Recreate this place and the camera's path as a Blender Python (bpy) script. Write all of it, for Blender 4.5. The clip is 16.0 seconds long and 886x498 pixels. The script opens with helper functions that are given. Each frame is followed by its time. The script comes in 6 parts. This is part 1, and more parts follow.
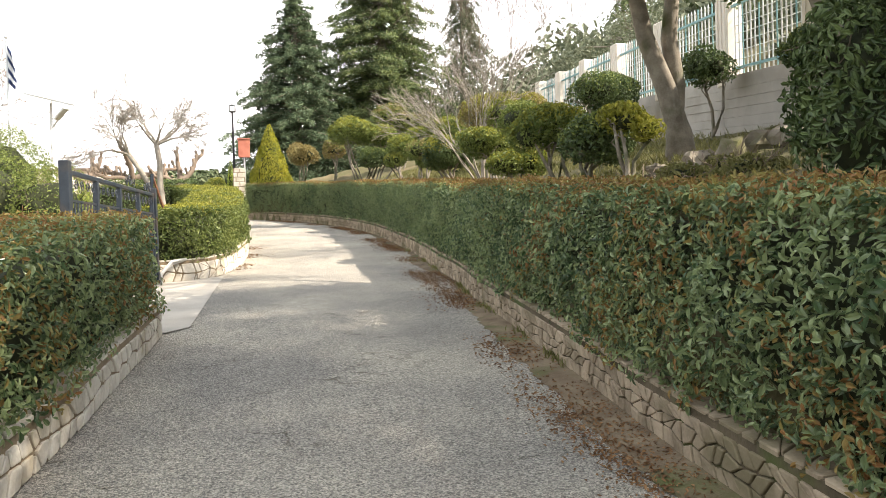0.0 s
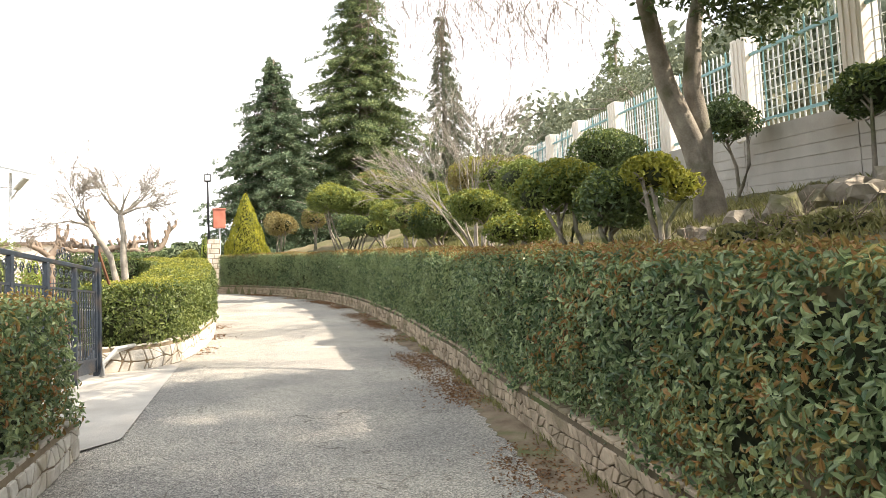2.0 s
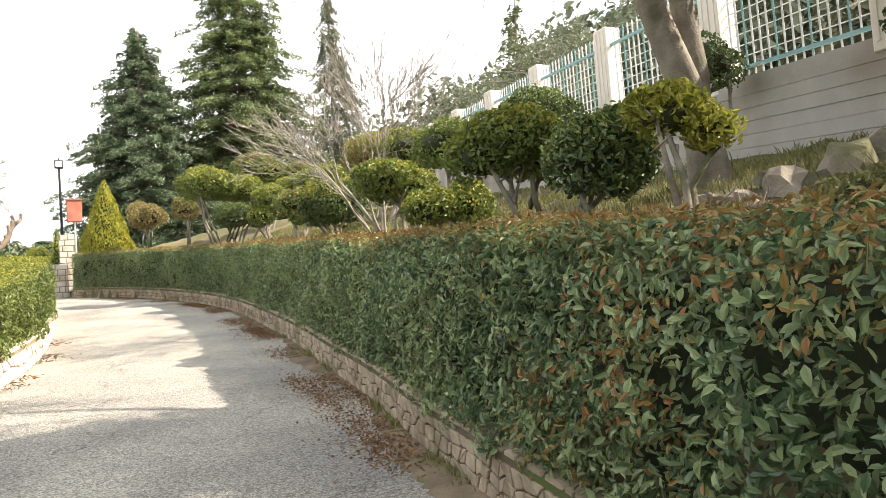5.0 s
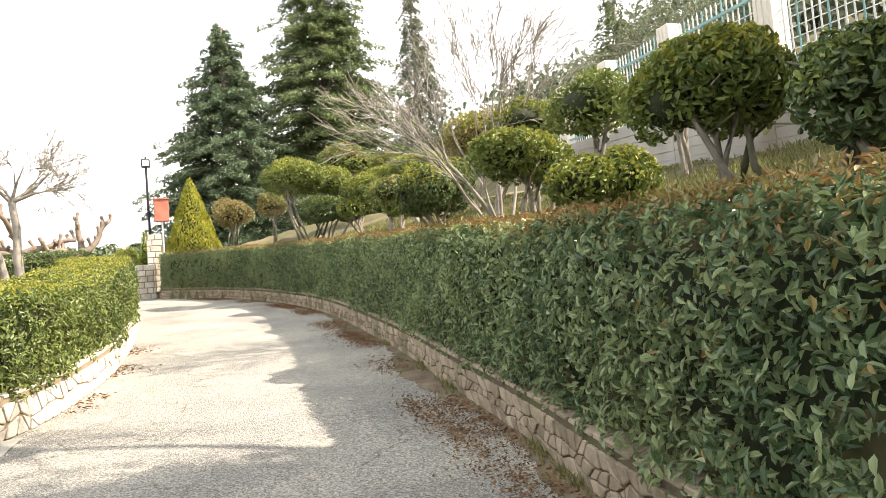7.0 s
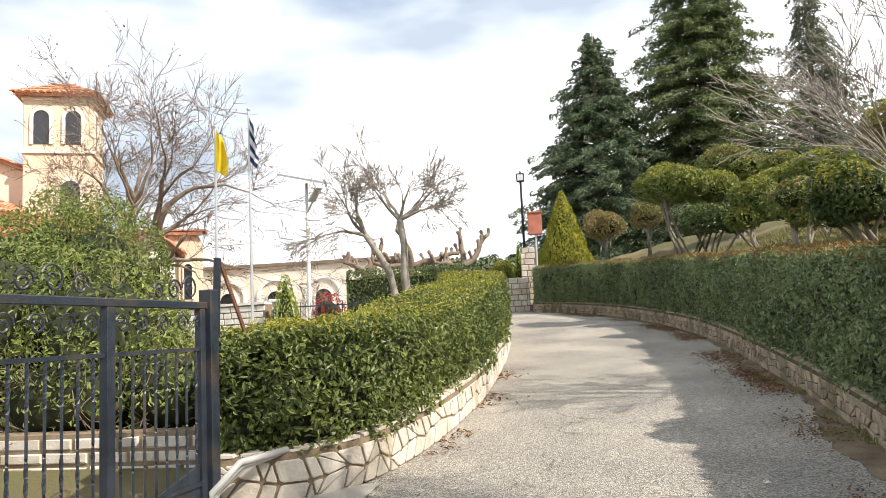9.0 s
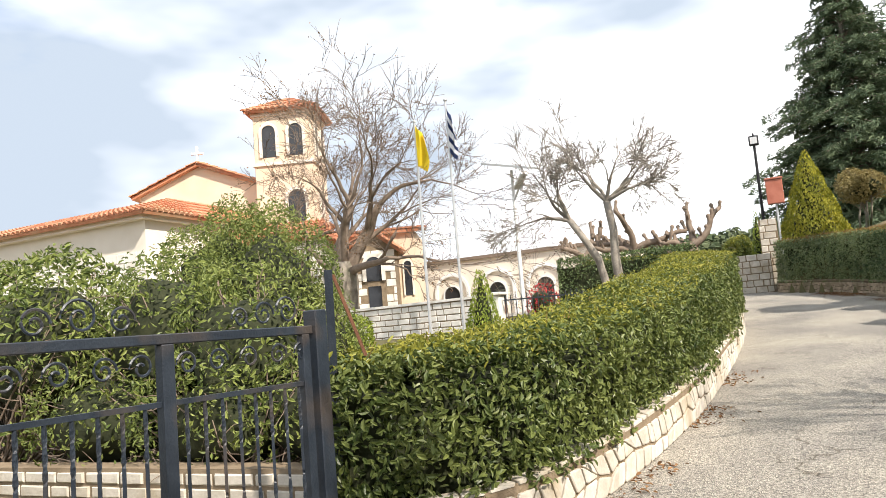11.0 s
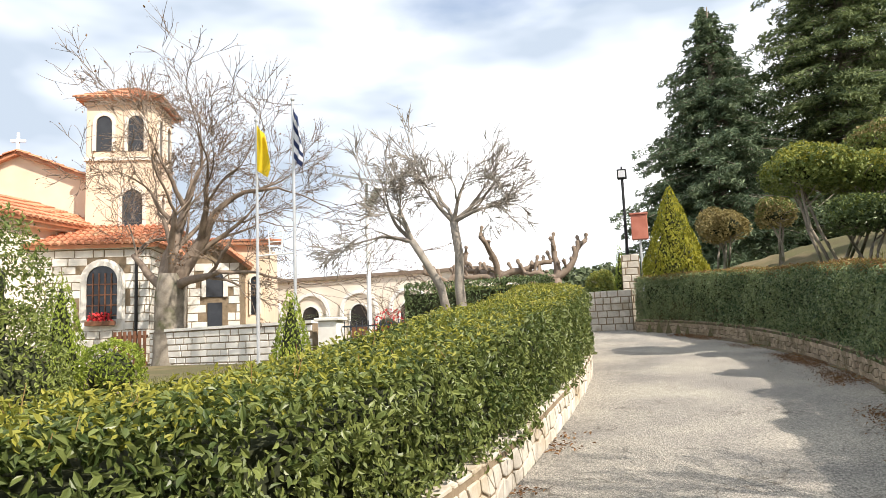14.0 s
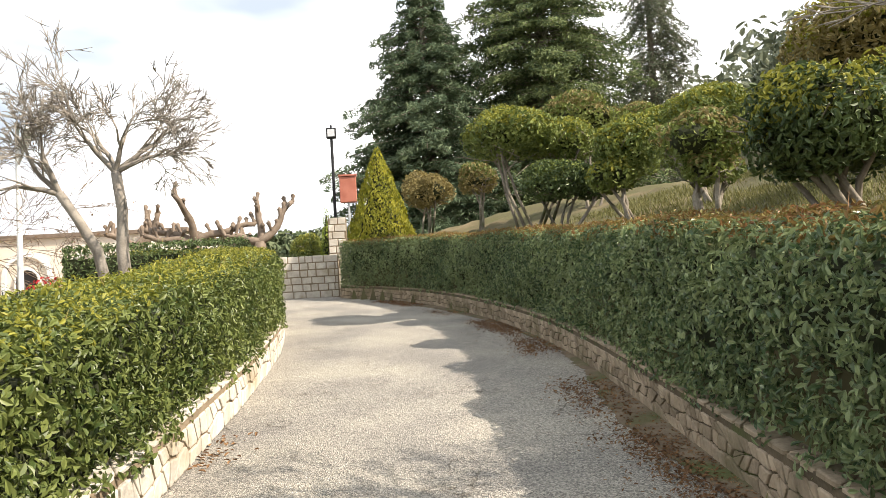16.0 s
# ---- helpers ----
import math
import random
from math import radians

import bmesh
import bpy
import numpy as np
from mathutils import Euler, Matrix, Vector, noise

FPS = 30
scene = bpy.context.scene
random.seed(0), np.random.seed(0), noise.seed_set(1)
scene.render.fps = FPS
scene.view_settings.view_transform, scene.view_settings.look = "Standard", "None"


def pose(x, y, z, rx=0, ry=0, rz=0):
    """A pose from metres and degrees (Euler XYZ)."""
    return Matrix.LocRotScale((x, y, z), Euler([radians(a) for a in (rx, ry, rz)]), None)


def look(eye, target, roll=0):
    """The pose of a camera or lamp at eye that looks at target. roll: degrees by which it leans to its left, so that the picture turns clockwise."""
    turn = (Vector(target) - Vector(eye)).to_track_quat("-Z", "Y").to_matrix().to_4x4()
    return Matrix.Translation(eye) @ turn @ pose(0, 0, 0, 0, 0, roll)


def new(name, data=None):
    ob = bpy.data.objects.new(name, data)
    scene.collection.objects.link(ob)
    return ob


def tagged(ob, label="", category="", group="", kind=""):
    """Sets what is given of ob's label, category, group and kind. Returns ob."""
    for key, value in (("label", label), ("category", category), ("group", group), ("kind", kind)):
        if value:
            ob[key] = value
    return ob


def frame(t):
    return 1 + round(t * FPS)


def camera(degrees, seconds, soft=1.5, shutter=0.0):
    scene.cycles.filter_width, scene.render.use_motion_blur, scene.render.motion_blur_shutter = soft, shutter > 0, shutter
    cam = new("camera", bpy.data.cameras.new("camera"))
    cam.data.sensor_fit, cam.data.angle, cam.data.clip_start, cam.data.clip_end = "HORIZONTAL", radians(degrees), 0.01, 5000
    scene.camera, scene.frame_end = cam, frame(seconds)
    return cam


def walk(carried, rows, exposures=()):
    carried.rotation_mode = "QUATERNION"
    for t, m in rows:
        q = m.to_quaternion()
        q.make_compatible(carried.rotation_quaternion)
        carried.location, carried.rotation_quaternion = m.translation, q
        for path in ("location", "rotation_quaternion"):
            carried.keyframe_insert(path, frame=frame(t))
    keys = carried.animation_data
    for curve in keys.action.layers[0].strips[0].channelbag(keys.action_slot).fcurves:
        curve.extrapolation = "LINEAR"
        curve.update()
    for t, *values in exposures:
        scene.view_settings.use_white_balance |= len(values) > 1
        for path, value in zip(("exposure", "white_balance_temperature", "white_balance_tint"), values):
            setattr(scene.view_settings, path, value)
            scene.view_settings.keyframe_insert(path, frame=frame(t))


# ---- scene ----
cam = camera(61.0, 16.0, soft=0.7)
PATH = [
    (0, (-0.395, 1.151, 0.859), (0.159, 3.072, 0.826), -1.9),
    (0.5, (-0.371, 1.567, 0.875), (0.235, 3.473, 0.848), -1.3),
    (1, (-0.293, 1.982, 0.919), (0.346, 3.877, 0.941), -3.9),
    (1.5, (-0.166, 2.403, 0.97), (0.397, 4.316, 1.126), -2.8),
    (2, (-0.071, 2.815, 0.979), (0.534, 4.715, 1.128), -2.7),
    (2.5, (0.062, 3.247, 0.958), (0.771, 5.113, 1.079), -5.3),
    (3, (0.188, 3.681, 0.979), (0.905, 5.544, 1.09), -4.1),
    (3.5, (0.274, 4.134, 1.008), (1.099, 5.954, 1.086), -4.4),
    (4, (0.424, 4.587, 1.042), (1.283, 6.389, 1.159), -4.9),
    (4.2, (0.473, 4.769, 1.057), (1.349, 6.564, 1.171), -4.1),
    (6.3, (0.757, 6.959, 1.144), (1.608, 8.766, 1.26), -6.2),
    (6.5, (0.784, 7.134, 1.142), (1.616, 8.948, 1.266), -6.5),
    (7, (0.801, 7.585, 1.188), (1.486, 9.46, 1.309), -5.0),
    (7.5, (0.769, 7.995, 1.292), (1.404, 9.886, 1.431), -5.6),
    (8, (0.833, 8.355, 1.315), (1.212, 10.308, 1.523), -5.9),
    (8.5, (0.877, 8.695, 1.368), (1.04, 10.675, 1.606), -2.8),
    (9, (0.889, 9.085, 1.438), (0.627, 11.056, 1.651), -2.7),
    (9.5, (0.971, 9.454, 1.472), (0.642, 11.417, 1.675), -3.8),
    (9.7, (1.017, 9.572, 1.508), (0.525, 11.499, 1.725), -2.2),
    (11.8, (1.167, 10.99, 1.66), (0.287, 12.775, 1.86), -5.3),
    (12, (1.19, 11.095, 1.677), (0.453, 12.944, 1.874), -6.5),
    (12.5, (1.263, 11.432, 1.71), (0.582, 13.295, 1.962), -5.6),
    (13, (1.308, 11.766, 1.722), (0.578, 13.61, 1.976), -4.5),
    (13.5, (1.306, 12.186, 1.752), (0.628, 14.051, 2.0), -4.4),
    (14, (1.346, 12.703, 1.759), (0.788, 14.607, 2.009), -2.3),
    (14.5, (1.39, 13.12, 1.759), (0.976, 15.064, 1.986), -1.6),
    (15, (1.46, 13.573, 1.77), (1.511, 15.568, 1.903), -4.2),
    (15.5, (1.578, 13.985, 1.806), (1.709, 15.979, 1.901), -3.6),
    (16, (1.609, 14.335, 1.857), (1.775, 16.324, 1.975), -3.4),
]
walk(cam, [(t, look(eye, target, roll)) for t, eye, target, roll in PATH], [(0.0, 1.15, 6900, 12), (1.0, 1.32, 6900, 12), (4.0, 1.25, 6900, 12), (7.0, 1.36, 6950, 12), (7.5, 1.28, 6900, 12), (8.0, 0.64, 6600, 12), (9.5, 0.52, 6600, 12), (14.0, 0.52, 6600, 12), (16.0, 0.7, 6850, 12)])
# ---- light ----
world = bpy.data.worlds.new("sky_world")
scene.world = world
world.use_nodes = True
SUN_DIR = Vector((0.66, -0.32, 0.70)).normalized()


def build_sky():
    nt = world.node_tree
    nt.nodes.clear()
    out = nt.nodes.new("ShaderNodeOutputWorld")
    bg = nt.nodes.new("ShaderNodeBackground")
    sky = nt.nodes.new("ShaderNodeTexSky")
    sky.sky_type = "NISHITA"
    sky.sun_disc = False
    sky.sun_elevation = math.asin(SUN_DIR.z)
    sky.sun_rotation = math.atan2(SUN_DIR.x, SUN_DIR.y)
    tc = nt.nodes.new("ShaderNodeTexCoord")
    mp = nt.nodes.new("ShaderNodeMapping")
    mp.inputs["Scale"].default_value = (1.0, 1.0, 2.6)
    n1 = nt.nodes.new("ShaderNodeTexNoise")
    n1.inputs["Scale"].default_value = 1.9
    n1.inputs["Detail"].default_value = 7
    n1.inputs["Roughness"].default_value = 0.5
    r1 = nt.nodes.new("ShaderNodeValToRGB")
    r1.color_ramp.elements[0].position, r1.color_ramp.elements[0].color = 0.28, (0, 0, 0, 1)
    r1.color_ramp.elements[1].position, r1.color_ramp.elements[1].color = 0.44, (1, 1, 1, 1)
    n2 = nt.nodes.new("ShaderNodeTexNoise")
    n2.inputs["Scale"].default_value = 1.3
    n2.inputs["Detail"].default_value = 5
    r2 = nt.nodes.new("ShaderNodeValToRGB")
    r2.color_ramp.elements[0].position, r2.color_ramp.elements[0].color = 0.45, (3.3, 3.9, 4.6, 1)
    r2.color_ramp.elements[1].position, r2.color_ramp.elements[1].color = 0.63, (9.6, 9.8, 10.0, 1)
    mix = nt.nodes.new("ShaderNodeMix")
    mix.data_type = "RGBA"
    lk = nt.links.new
    lk(tc.outputs["Generated"], mp.inputs["Vector"])
    lk(mp.outputs["Vector"], n1.inputs["Vector"])
    lk(mp.outputs["Vector"], n2.inputs["Vector"])
    lk(n1.outputs["Fac"], r1.inputs["Fac"])
    lk(n2.outputs["Fac"], r2.inputs["Fac"])
    lk(r1.outputs["Color"], mix.inputs["Factor"])
    lk(sky.outputs["Color"], mix.inputs["A"])
    lk(r2.outputs["Color"], mix.inputs["B"])
    lk(mix.outputs["Result"], bg.inputs["Color"])
    bg.inputs["Strength"].default_value = 0.14
    lk(bg.outputs["Background"], out.inputs["Surface"])


build_sky()
sun = new("sun", bpy.data.lights.new("sun", "SUN"))
sun.data.energy = 5.0
sun.data.angle = radians(0.8)
sun.data.color = (1.0, 0.93, 0.82)
sun.matrix_world = look(SUN_DIR * 60, (0, 0, 0))


# ---- materials ----
def mat(name, c1, c2, scale=6.0, rough=0.85, bump=0.3, fine=60.0, c3=None, metal=0.0, island=0.0, objrand=0.0, spec=0.3, trans=0.0):
    """Two-scale noise between c1 and c2, with stains of c3, fine relief and a hue that changes from piece to piece."""
    m = bpy.data.materials.new(name)
    m.use_nodes = True
    nt = m.node_tree
    b = nt.nodes["Principled BSDF"]
    lk = nt.links.new
    tc = nt.nodes.new("ShaderNodeTexCoord")
    geo = nt.nodes.new("ShaderNodeNewGeometry")
    n1 = nt.nodes.new("ShaderNodeTexNoise")
    n1.inputs["Scale"].default_value, n1.inputs["Detail"].default_value = scale, 6
    n2 = nt.nodes.new("ShaderNodeTexNoise")
    n2.inputs["Scale"].default_value, n2.inputs["Detail"].default_value = fine, 3
    lk(geo.outputs["Position"], n1.inputs["Vector"])
    lk(geo.outputs["Position"], n2.inputs["Vector"])
    add = nt.nodes.new("ShaderNodeMath")
    add.operation = "MULTIPLY_ADD"
    lk(n2.outputs["Fac"], add.inputs[0])
    add.inputs[1].default_value = 0.5
    half = nt.nodes.new("ShaderNodeMath")
    half.operation = "MULTIPLY_ADD"
    lk(n1.outputs["Fac"], half.inputs[0])
    half.inputs[1].default_value, half.inputs[2].default_value = 1.6, -0.55
    lk(half.outputs[0], add.inputs[2])
    fac = add.outputs[0]
    if island or objrand:
        r = nt.nodes.new("ShaderNodeMath")
        r.operation = "MULTIPLY_ADD"
        if island:
            lk(geo.outputs["Random Per Island"], r.inputs[0])
        else:
            oi = nt.nodes.new("ShaderNodeObjectInfo")
            lk(oi.outputs["Random"], r.inputs[0])
        k = island or objrand
        r.inputs[1].default_value = k
        s = nt.nodes.new("ShaderNodeMath")
        s.operation = "ADD"
        s.inputs[1].default_value = -k / 2
        lk(fac, r.inputs[2])
        lk(r.outputs[0], s.inputs[0])
        fac = s.outputs[0]
    mix = nt.nodes.new("ShaderNodeMix")
    mix.data_type = "RGBA"
    mix.clamp_factor = True
    lk(fac, mix.inputs["Factor"])
    mix.inputs["A"].default_value = (*c1, 1)
    mix.inputs["B"].default_value = (*c2, 1)
    col = mix.outputs["Result"]
    if c3:
        n3 = nt.nodes.new("ShaderNodeTexNoise")
        n3.inputs["Scale"].default_value, n3.inputs["Detail"].default_value = scale * 0.35, 8
        lk(geo.outputs["Position"], n3.inputs["Vector"])
        rp = nt.nodes.new("ShaderNodeValToRGB")
        rp.color_ramp.elements[0].position, rp.color_ramp.elements[1].position = 0.52, 0.68
        lk(n3.outputs["Fac"], rp.inputs["Fac"])
        mx = nt.nodes.new("ShaderNodeMix")
        mx.data_type = "RGBA"
        lk(rp.outputs["Color"], mx.inputs["Factor"])
        lk(col, mx.inputs["A"])
        mx.inputs["B"].default_value = (*c3, 1)
        col = mx.outputs["Result"]
    lk(col, b.inputs["Base Color"])
    b.inputs["Roughness"].default_value = rough
    b.inputs["Metallic"].default_value = metal
    b.inputs["Specular IOR Level"].default_value = spec
    if bump:
        bp = nt.nodes.new("ShaderNodeBump")
        bp.inputs["Strength"].default_value, bp.inputs["Distance"].default_value = bump, 0.01
        lk(n2.outputs["Fac"], bp.inputs["Height"])
        lk(bp.outputs["Normal"], b.inputs["Normal"])
    if trans:
        t = nt.nodes.new("ShaderNodeBsdfTranslucent")
        lk(col, t.inputs["Color"])
        ms = nt.nodes.new("ShaderNodeMixShader")
        ms.inputs[0].default_value = trans
        out = nt.nodes["Material Output"]
        lk(b.outputs[0], ms.inputs[1])
        lk(t.outputs[0], ms.inputs[2])
        lk(ms.outputs[0], out.inputs["Surface"])
    return m




def asphalt():
    """Worn chippings: pale and dark grains, broad wear and a few crazed cracks."""
    m = bpy.data.materials.new("worn_asphalt")
    m.use_nodes = True
    nt = m.node_tree
    lk = nt.links.new
    b = nt.nodes["Principled BSDF"]
    geo = nt.nodes.new("ShaderNodeNewGeometry")

    def ramp(src, p0, c0, p1, c1):
        r = nt.nodes.new("ShaderNodeValToRGB")
        r.color_ramp.elements[0].position, r.color_ramp.elements[0].color = p0, (*c0, 1)
        r.color_ramp.elements[1].position, r.color_ramp.elements[1].color = p1, (*c1, 1)
        lk(src, r.inputs["Fac"])
        return r.outputs["Color"]

    def noise_node(scale, detail):
        n = nt.nodes.new("ShaderNodeTexNoise")
        n.inputs["Scale"].default_value, n.inputs["Detail"].default_value = scale, detail
        lk(geo.outputs["Position"], n.inputs["Vector"])
        return n.outputs["Fac"]

    def blend(kind, fac, a, c):
        x = nt.nodes.new("ShaderNodeMix")
        x.data_type, x.blend_type = "RGBA", kind
        if isinstance(fac, float):
            x.inputs["Factor"].default_value = fac
        else:
            lk(fac, x.inputs["Factor"])
        for sock, val in (("A", a), ("B", c)):
            if isinstance(val, tuple):
                x.inputs[sock].default_value = (*val, 1)
            else:
                lk(val, x.inputs[sock])
        return x.outputs["Result"]

    vor = nt.nodes.new("ShaderNodeTexVoronoi")
    vor.inputs["Scale"].default_value = 115
    lk(geo.outputs["Position"], vor.inputs["Vector"])
    sep = nt.nodes.new("ShaderNodeSeparateColor")
    lk(vor.outputs["Color"], sep.inputs["Color"])
    grain = ramp(sep.outputs["Red"], 0.1, (0.22, 0.21, 0.19), 0.9, (0.61, 0.565, 0.495))
    pits = ramp(noise_node(46, 4), 0.36, (0.5, 0.5, 0.5), 0.56, (1, 1, 1))
    wear = ramp(noise_node(0.7, 6), 0.35, (0.74, 0.74, 0.75), 0.65, (1.12, 1.10, 1.05))
    col = blend("MULTIPLY", 0.75, grain, pits)
    col = blend("MULTIPLY", 1.0, col, wear)
    crack = nt.nodes.new("ShaderNodeTexVoronoi")
    crack.feature = "DISTANCE_TO_EDGE"
    crack.inputs["Scale"].default_value = 0.8
    warp = nt.nodes.new("ShaderNodeVectorMath")
    warp.operation = "ADD"
    wn = nt.nodes.new("ShaderNodeTexNoise")
    wn.inputs["Scale"].default_value = 2.5
    lk(geo.outputs["Position"], wn.inputs["Vector"])
    lk(geo.outputs["Position"], warp.inputs[0])
    lk(wn.outputs["Color"], warp.inputs[1])
    lk(warp.outputs[0], crack.inputs["Vector"])
    line = ramp(crack.outputs["Distance"], 0.004, (0.55, 0.53, 0.5), 0.016, (1, 1, 1))
    broken = ramp(noise_node(1.1, 3), 0.5, (0, 0, 0), 0.6, (1, 1, 1))
    col = blend("MULTIPLY", broken, col, line)
    lk(col, b.inputs["Base Color"])
    b.inputs["Roughness"].default_value = 0.93
    b.inputs["Specular IOR Level"].default_value = 0.2
    bp = nt.nodes.new("ShaderNodeBump")
    bp.inputs["Strength"].default_value, bp.inputs["Distance"].default_value = 0.9, 0.012
    lk(vor.outputs["Distance"], bp.inputs["Height"])
    lk(bp.outputs["Normal"], b.inputs["Normal"])
    return m


M_ROAD = asphalt()
M_CONC = mat("concrete_slab", (0.34, 0.31, 0.27), (0.50, 0.46, 0.40), 2.2, 0.9, 0.4, 70)
M_EARTH = mat("earth_and_grass", (0.10, 0.08, 0.045), (0.105, 0.105, 0.04), 1.6, 1.0, 0.8, 30, c3=(0.20, 0.155, 0.09))
M_GRASS = mat("grass_blades", (0.12, 0.125, 0.04), (0.27, 0.25, 0.10), 2.0, 0.7, 0, 20, island=0.8, trans=0.3)
M_LEAF = mat("hedge_leaves", (0.07, 0.12, 0.05), (0.33, 0.39, 0.185), 1.2, 0.3, 0, 9, island=1.2, spec=0.5, trans=0.35)
M_LEAFL = mat("sunny_hedge_leaves", (0.06, 0.092, 0.024), (0.21, 0.245, 0.072), 1.2, 0.4, 0, 9, island=0.9, spec=0.4, trans=0.25)
M_YOUNG = mat("reddish_new_leaves", (0.26, 0.12, 0.045), (0.27, 0.23, 0.07), 1.0, 0.45, 0, 8, island=0.9, trans=0.25)
M_YELLOW = mat("yellow_green_leaves", (0.17, 0.19, 0.03), (0.36, 0.34, 0.06), 1.0, 0.5, 0, 8, island=0.9, trans=0.3)
# Near-black colour stands in for the shade deep inside the foliage.
M_CORE = mat("painted_inner_shade", (0.016, 0.022, 0.010), (0.05, 0.055, 0.025), 9, 0.95, 0.5, 30)
M_SHRUB = mat("shrub_leaves", (0.095, 0.135, 0.035), (0.27, 0.31, 0.085), 1.5, 0.45, 0, 9, island=0.9, trans=0.25)
M_RUSTY = mat("bronzed_shrub_leaves", (0.20, 0.16, 0.06), (0.38, 0.31, 0.13), 1.5, 0.5, 0, 9, island=0.9, trans=0.25)
M_DARK = mat("dark_evergreen_leaves", (0.045, 0.072, 0.028), (0.15, 0.20, 0.075), 1.5, 0.4, 0, 9, island=0.9, trans=0.15)
M_CONE = mat("golden_cypress_sprays", (0.17, 0.19, 0.02), (0.40, 0.37, 0.04), 2.5, 0.6, 0, 10, island=0.8, trans=0.25)
M_CONEG = mat("green_cypress_sprays", (0.15, 0.21, 0.03), (0.34, 0.40, 0.06), 2.5, 0.6, 0, 10, island=0.8, trans=0.25)
M_SPRUCE = mat("blue_green_needles", (0.075, 0.115, 0.065), (0.19, 0.245, 0.14), 0.8, 0.7, 0, 5, island=0.9, trans=0.15)
M_FIR = mat("deep_green_needles", (0.07, 0.105, 0.05), (0.26, 0.31, 0.13), 0.8, 0.7, 0, 5, island=0.9, trans=0.15)
M_OLIVE = mat("grey_green_leaves", (0.11, 0.13, 0.08), (0.26, 0.28, 0.19), 0.8, 0.6, 0, 5, island=0.9, trans=0.2)
M_BARK = mat("grey_bark", (0.13, 0.105, 0.08), (0.36, 0.32, 0.26), 5, 0.95, 0.9, 45, c3=(0.07, 0.08, 0.03))
M_PALE = mat("pale_bark", (0.17, 0.145, 0.12), (0.40, 0.36, 0.305), 5, 0.9, 0.5, 40)
M_TWIG = mat("brown_twigs", (0.13, 0.095, 0.07), (0.28, 0.22, 0.17), 5, 0.9, 0.3, 40)
M_STONEW = mat("cream_limestone", (0.44, 0.39, 0.32), (0.70, 0.65, 0.57), 5, 0.85, 0.5, 40, c3=(0.40, 0.33, 0.23), objrand=0.5)
M_STONEB = mat("tan_limestone", (0.20, 0.155, 0.105), (0.44, 0.35, 0.25), 5, 0.9, 0.6, 40, c3=(0.18, 0.15, 0.09), objrand=0.7)
M_STONEWI = mat("cream_limestone_rest", (0.44, 0.39, 0.32), (0.70, 0.65, 0.57), 5, 0.85, 0.5, 40, c3=(0.40, 0.33, 0.23), island=0.5)
M_STONEBI = mat("tan_limestone_rest", (0.20, 0.155, 0.105), (0.44, 0.35, 0.25), 5, 0.9, 0.6, 40, c3=(0.18, 0.15, 0.09), island=0.7)
M_MORTW = mat("brown_mortar", (0.17, 0.125, 0.08), (0.32, 0.25, 0.17), 6, 0.95, 0.6, 50)
M_MORTB = mat("dark_mortar", (0.07, 0.055, 0.035), (0.16, 0.125, 0.08), 6, 0.95, 0.6, 50, c3=(0.08, 0.10, 0.03))
M_WHITEST = mat("white_ashlar", (0.66, 0.62, 0.55), (0.86, 0.83, 0.77), 4, 0.85, 0.4, 40, island=0.4)
M_WALLC = mat("board_marked_concrete", (0.36, 0.33, 0.29), (0.54, 0.50, 0.45), 1.6, 0.9, 0.4, 45, c3=(0.30, 0.26, 0.21))
M_PLASTER = mat("peach_plaster", (0.68, 0.52, 0.38), (0.80, 0.65, 0.50), 1.2, 0.9, 0.2, 60)
M_CREAM = mat("cream_plaster", (0.72, 0.64, 0.54), (0.82, 0.75, 0.66), 1.2, 0.9, 0.2, 60)
M_TILE = mat("terracotta_tiles", (0.40, 0.15, 0.08), (0.60, 0.28, 0.16), 3, 0.85, 0.4, 40, c3=(0.50, 0.30, 0.18), island=0.6)
M_IRON = mat("dark_blue_painted_iron", (0.012, 0.018, 0.028), (0.035, 0.045, 0.06), 8, 0.42, 0.3, 70, c3=(0.06, 0.05, 0.045), spec=0.5)
M_RUST = mat("rusty_steel", (0.10, 0.045, 0.025), (0.20, 0.09, 0.05), 8, 0.8, 0.5, 60)
M_STEEL = mat("galvanised_steel", (0.50, 0.51, 0.52), (0.66, 0.67, 0.68), 6, 0.45, 0.1, 60, metal=0.6)
M_WHITEP = mat("white_enamel", (0.72, 0.72, 0.71), (0.84, 0.84, 0.83), 4, 0.5, 0.05, 50)
M_FENCE = mat("turquoise_painted_iron", (0.16, 0.34, 0.36), (0.30, 0.46, 0.46), 6, 0.5, 0.2, 50)
M_FENCEW = mat("white_painted_iron", (0.60, 0.60, 0.58), (0.78, 0.78, 0.76), 6, 0.55, 0.2, 50)
M_RED = mat("faded_red_metal", (0.36, 0.11, 0.07), (0.52, 0.20, 0.14), 3, 0.6, 0.2, 50)
M_BLACK = mat("black_metal", (0.012, 0.012, 0.014), (0.03, 0.03, 0.032), 6, 0.5, 0.1, 50)
M_GLASSD = mat("dark_window_glass", (0.012, 0.013, 0.016), (0.03, 0.032, 0.036), 3, 0.12, 0, 20, spec=0.6)
M_PANEL = mat("solar_cells", (0.20, 0.19, 0.18), (0.30, 0.28, 0.26), 6, 0.3, 0, 20, spec=0.6)
M_FLAGY = mat("yellow_cloth", (0.78, 0.55, 0.02), (0.88, 0.66, 0.04), 4, 0.8, 0.2, 60, trans=0.3)
M_FLAGW = mat("white_cloth", (0.76, 0.77, 0.80), (0.84, 0.85, 0.87), 4, 0.8, 0.2, 60, trans=0.3)
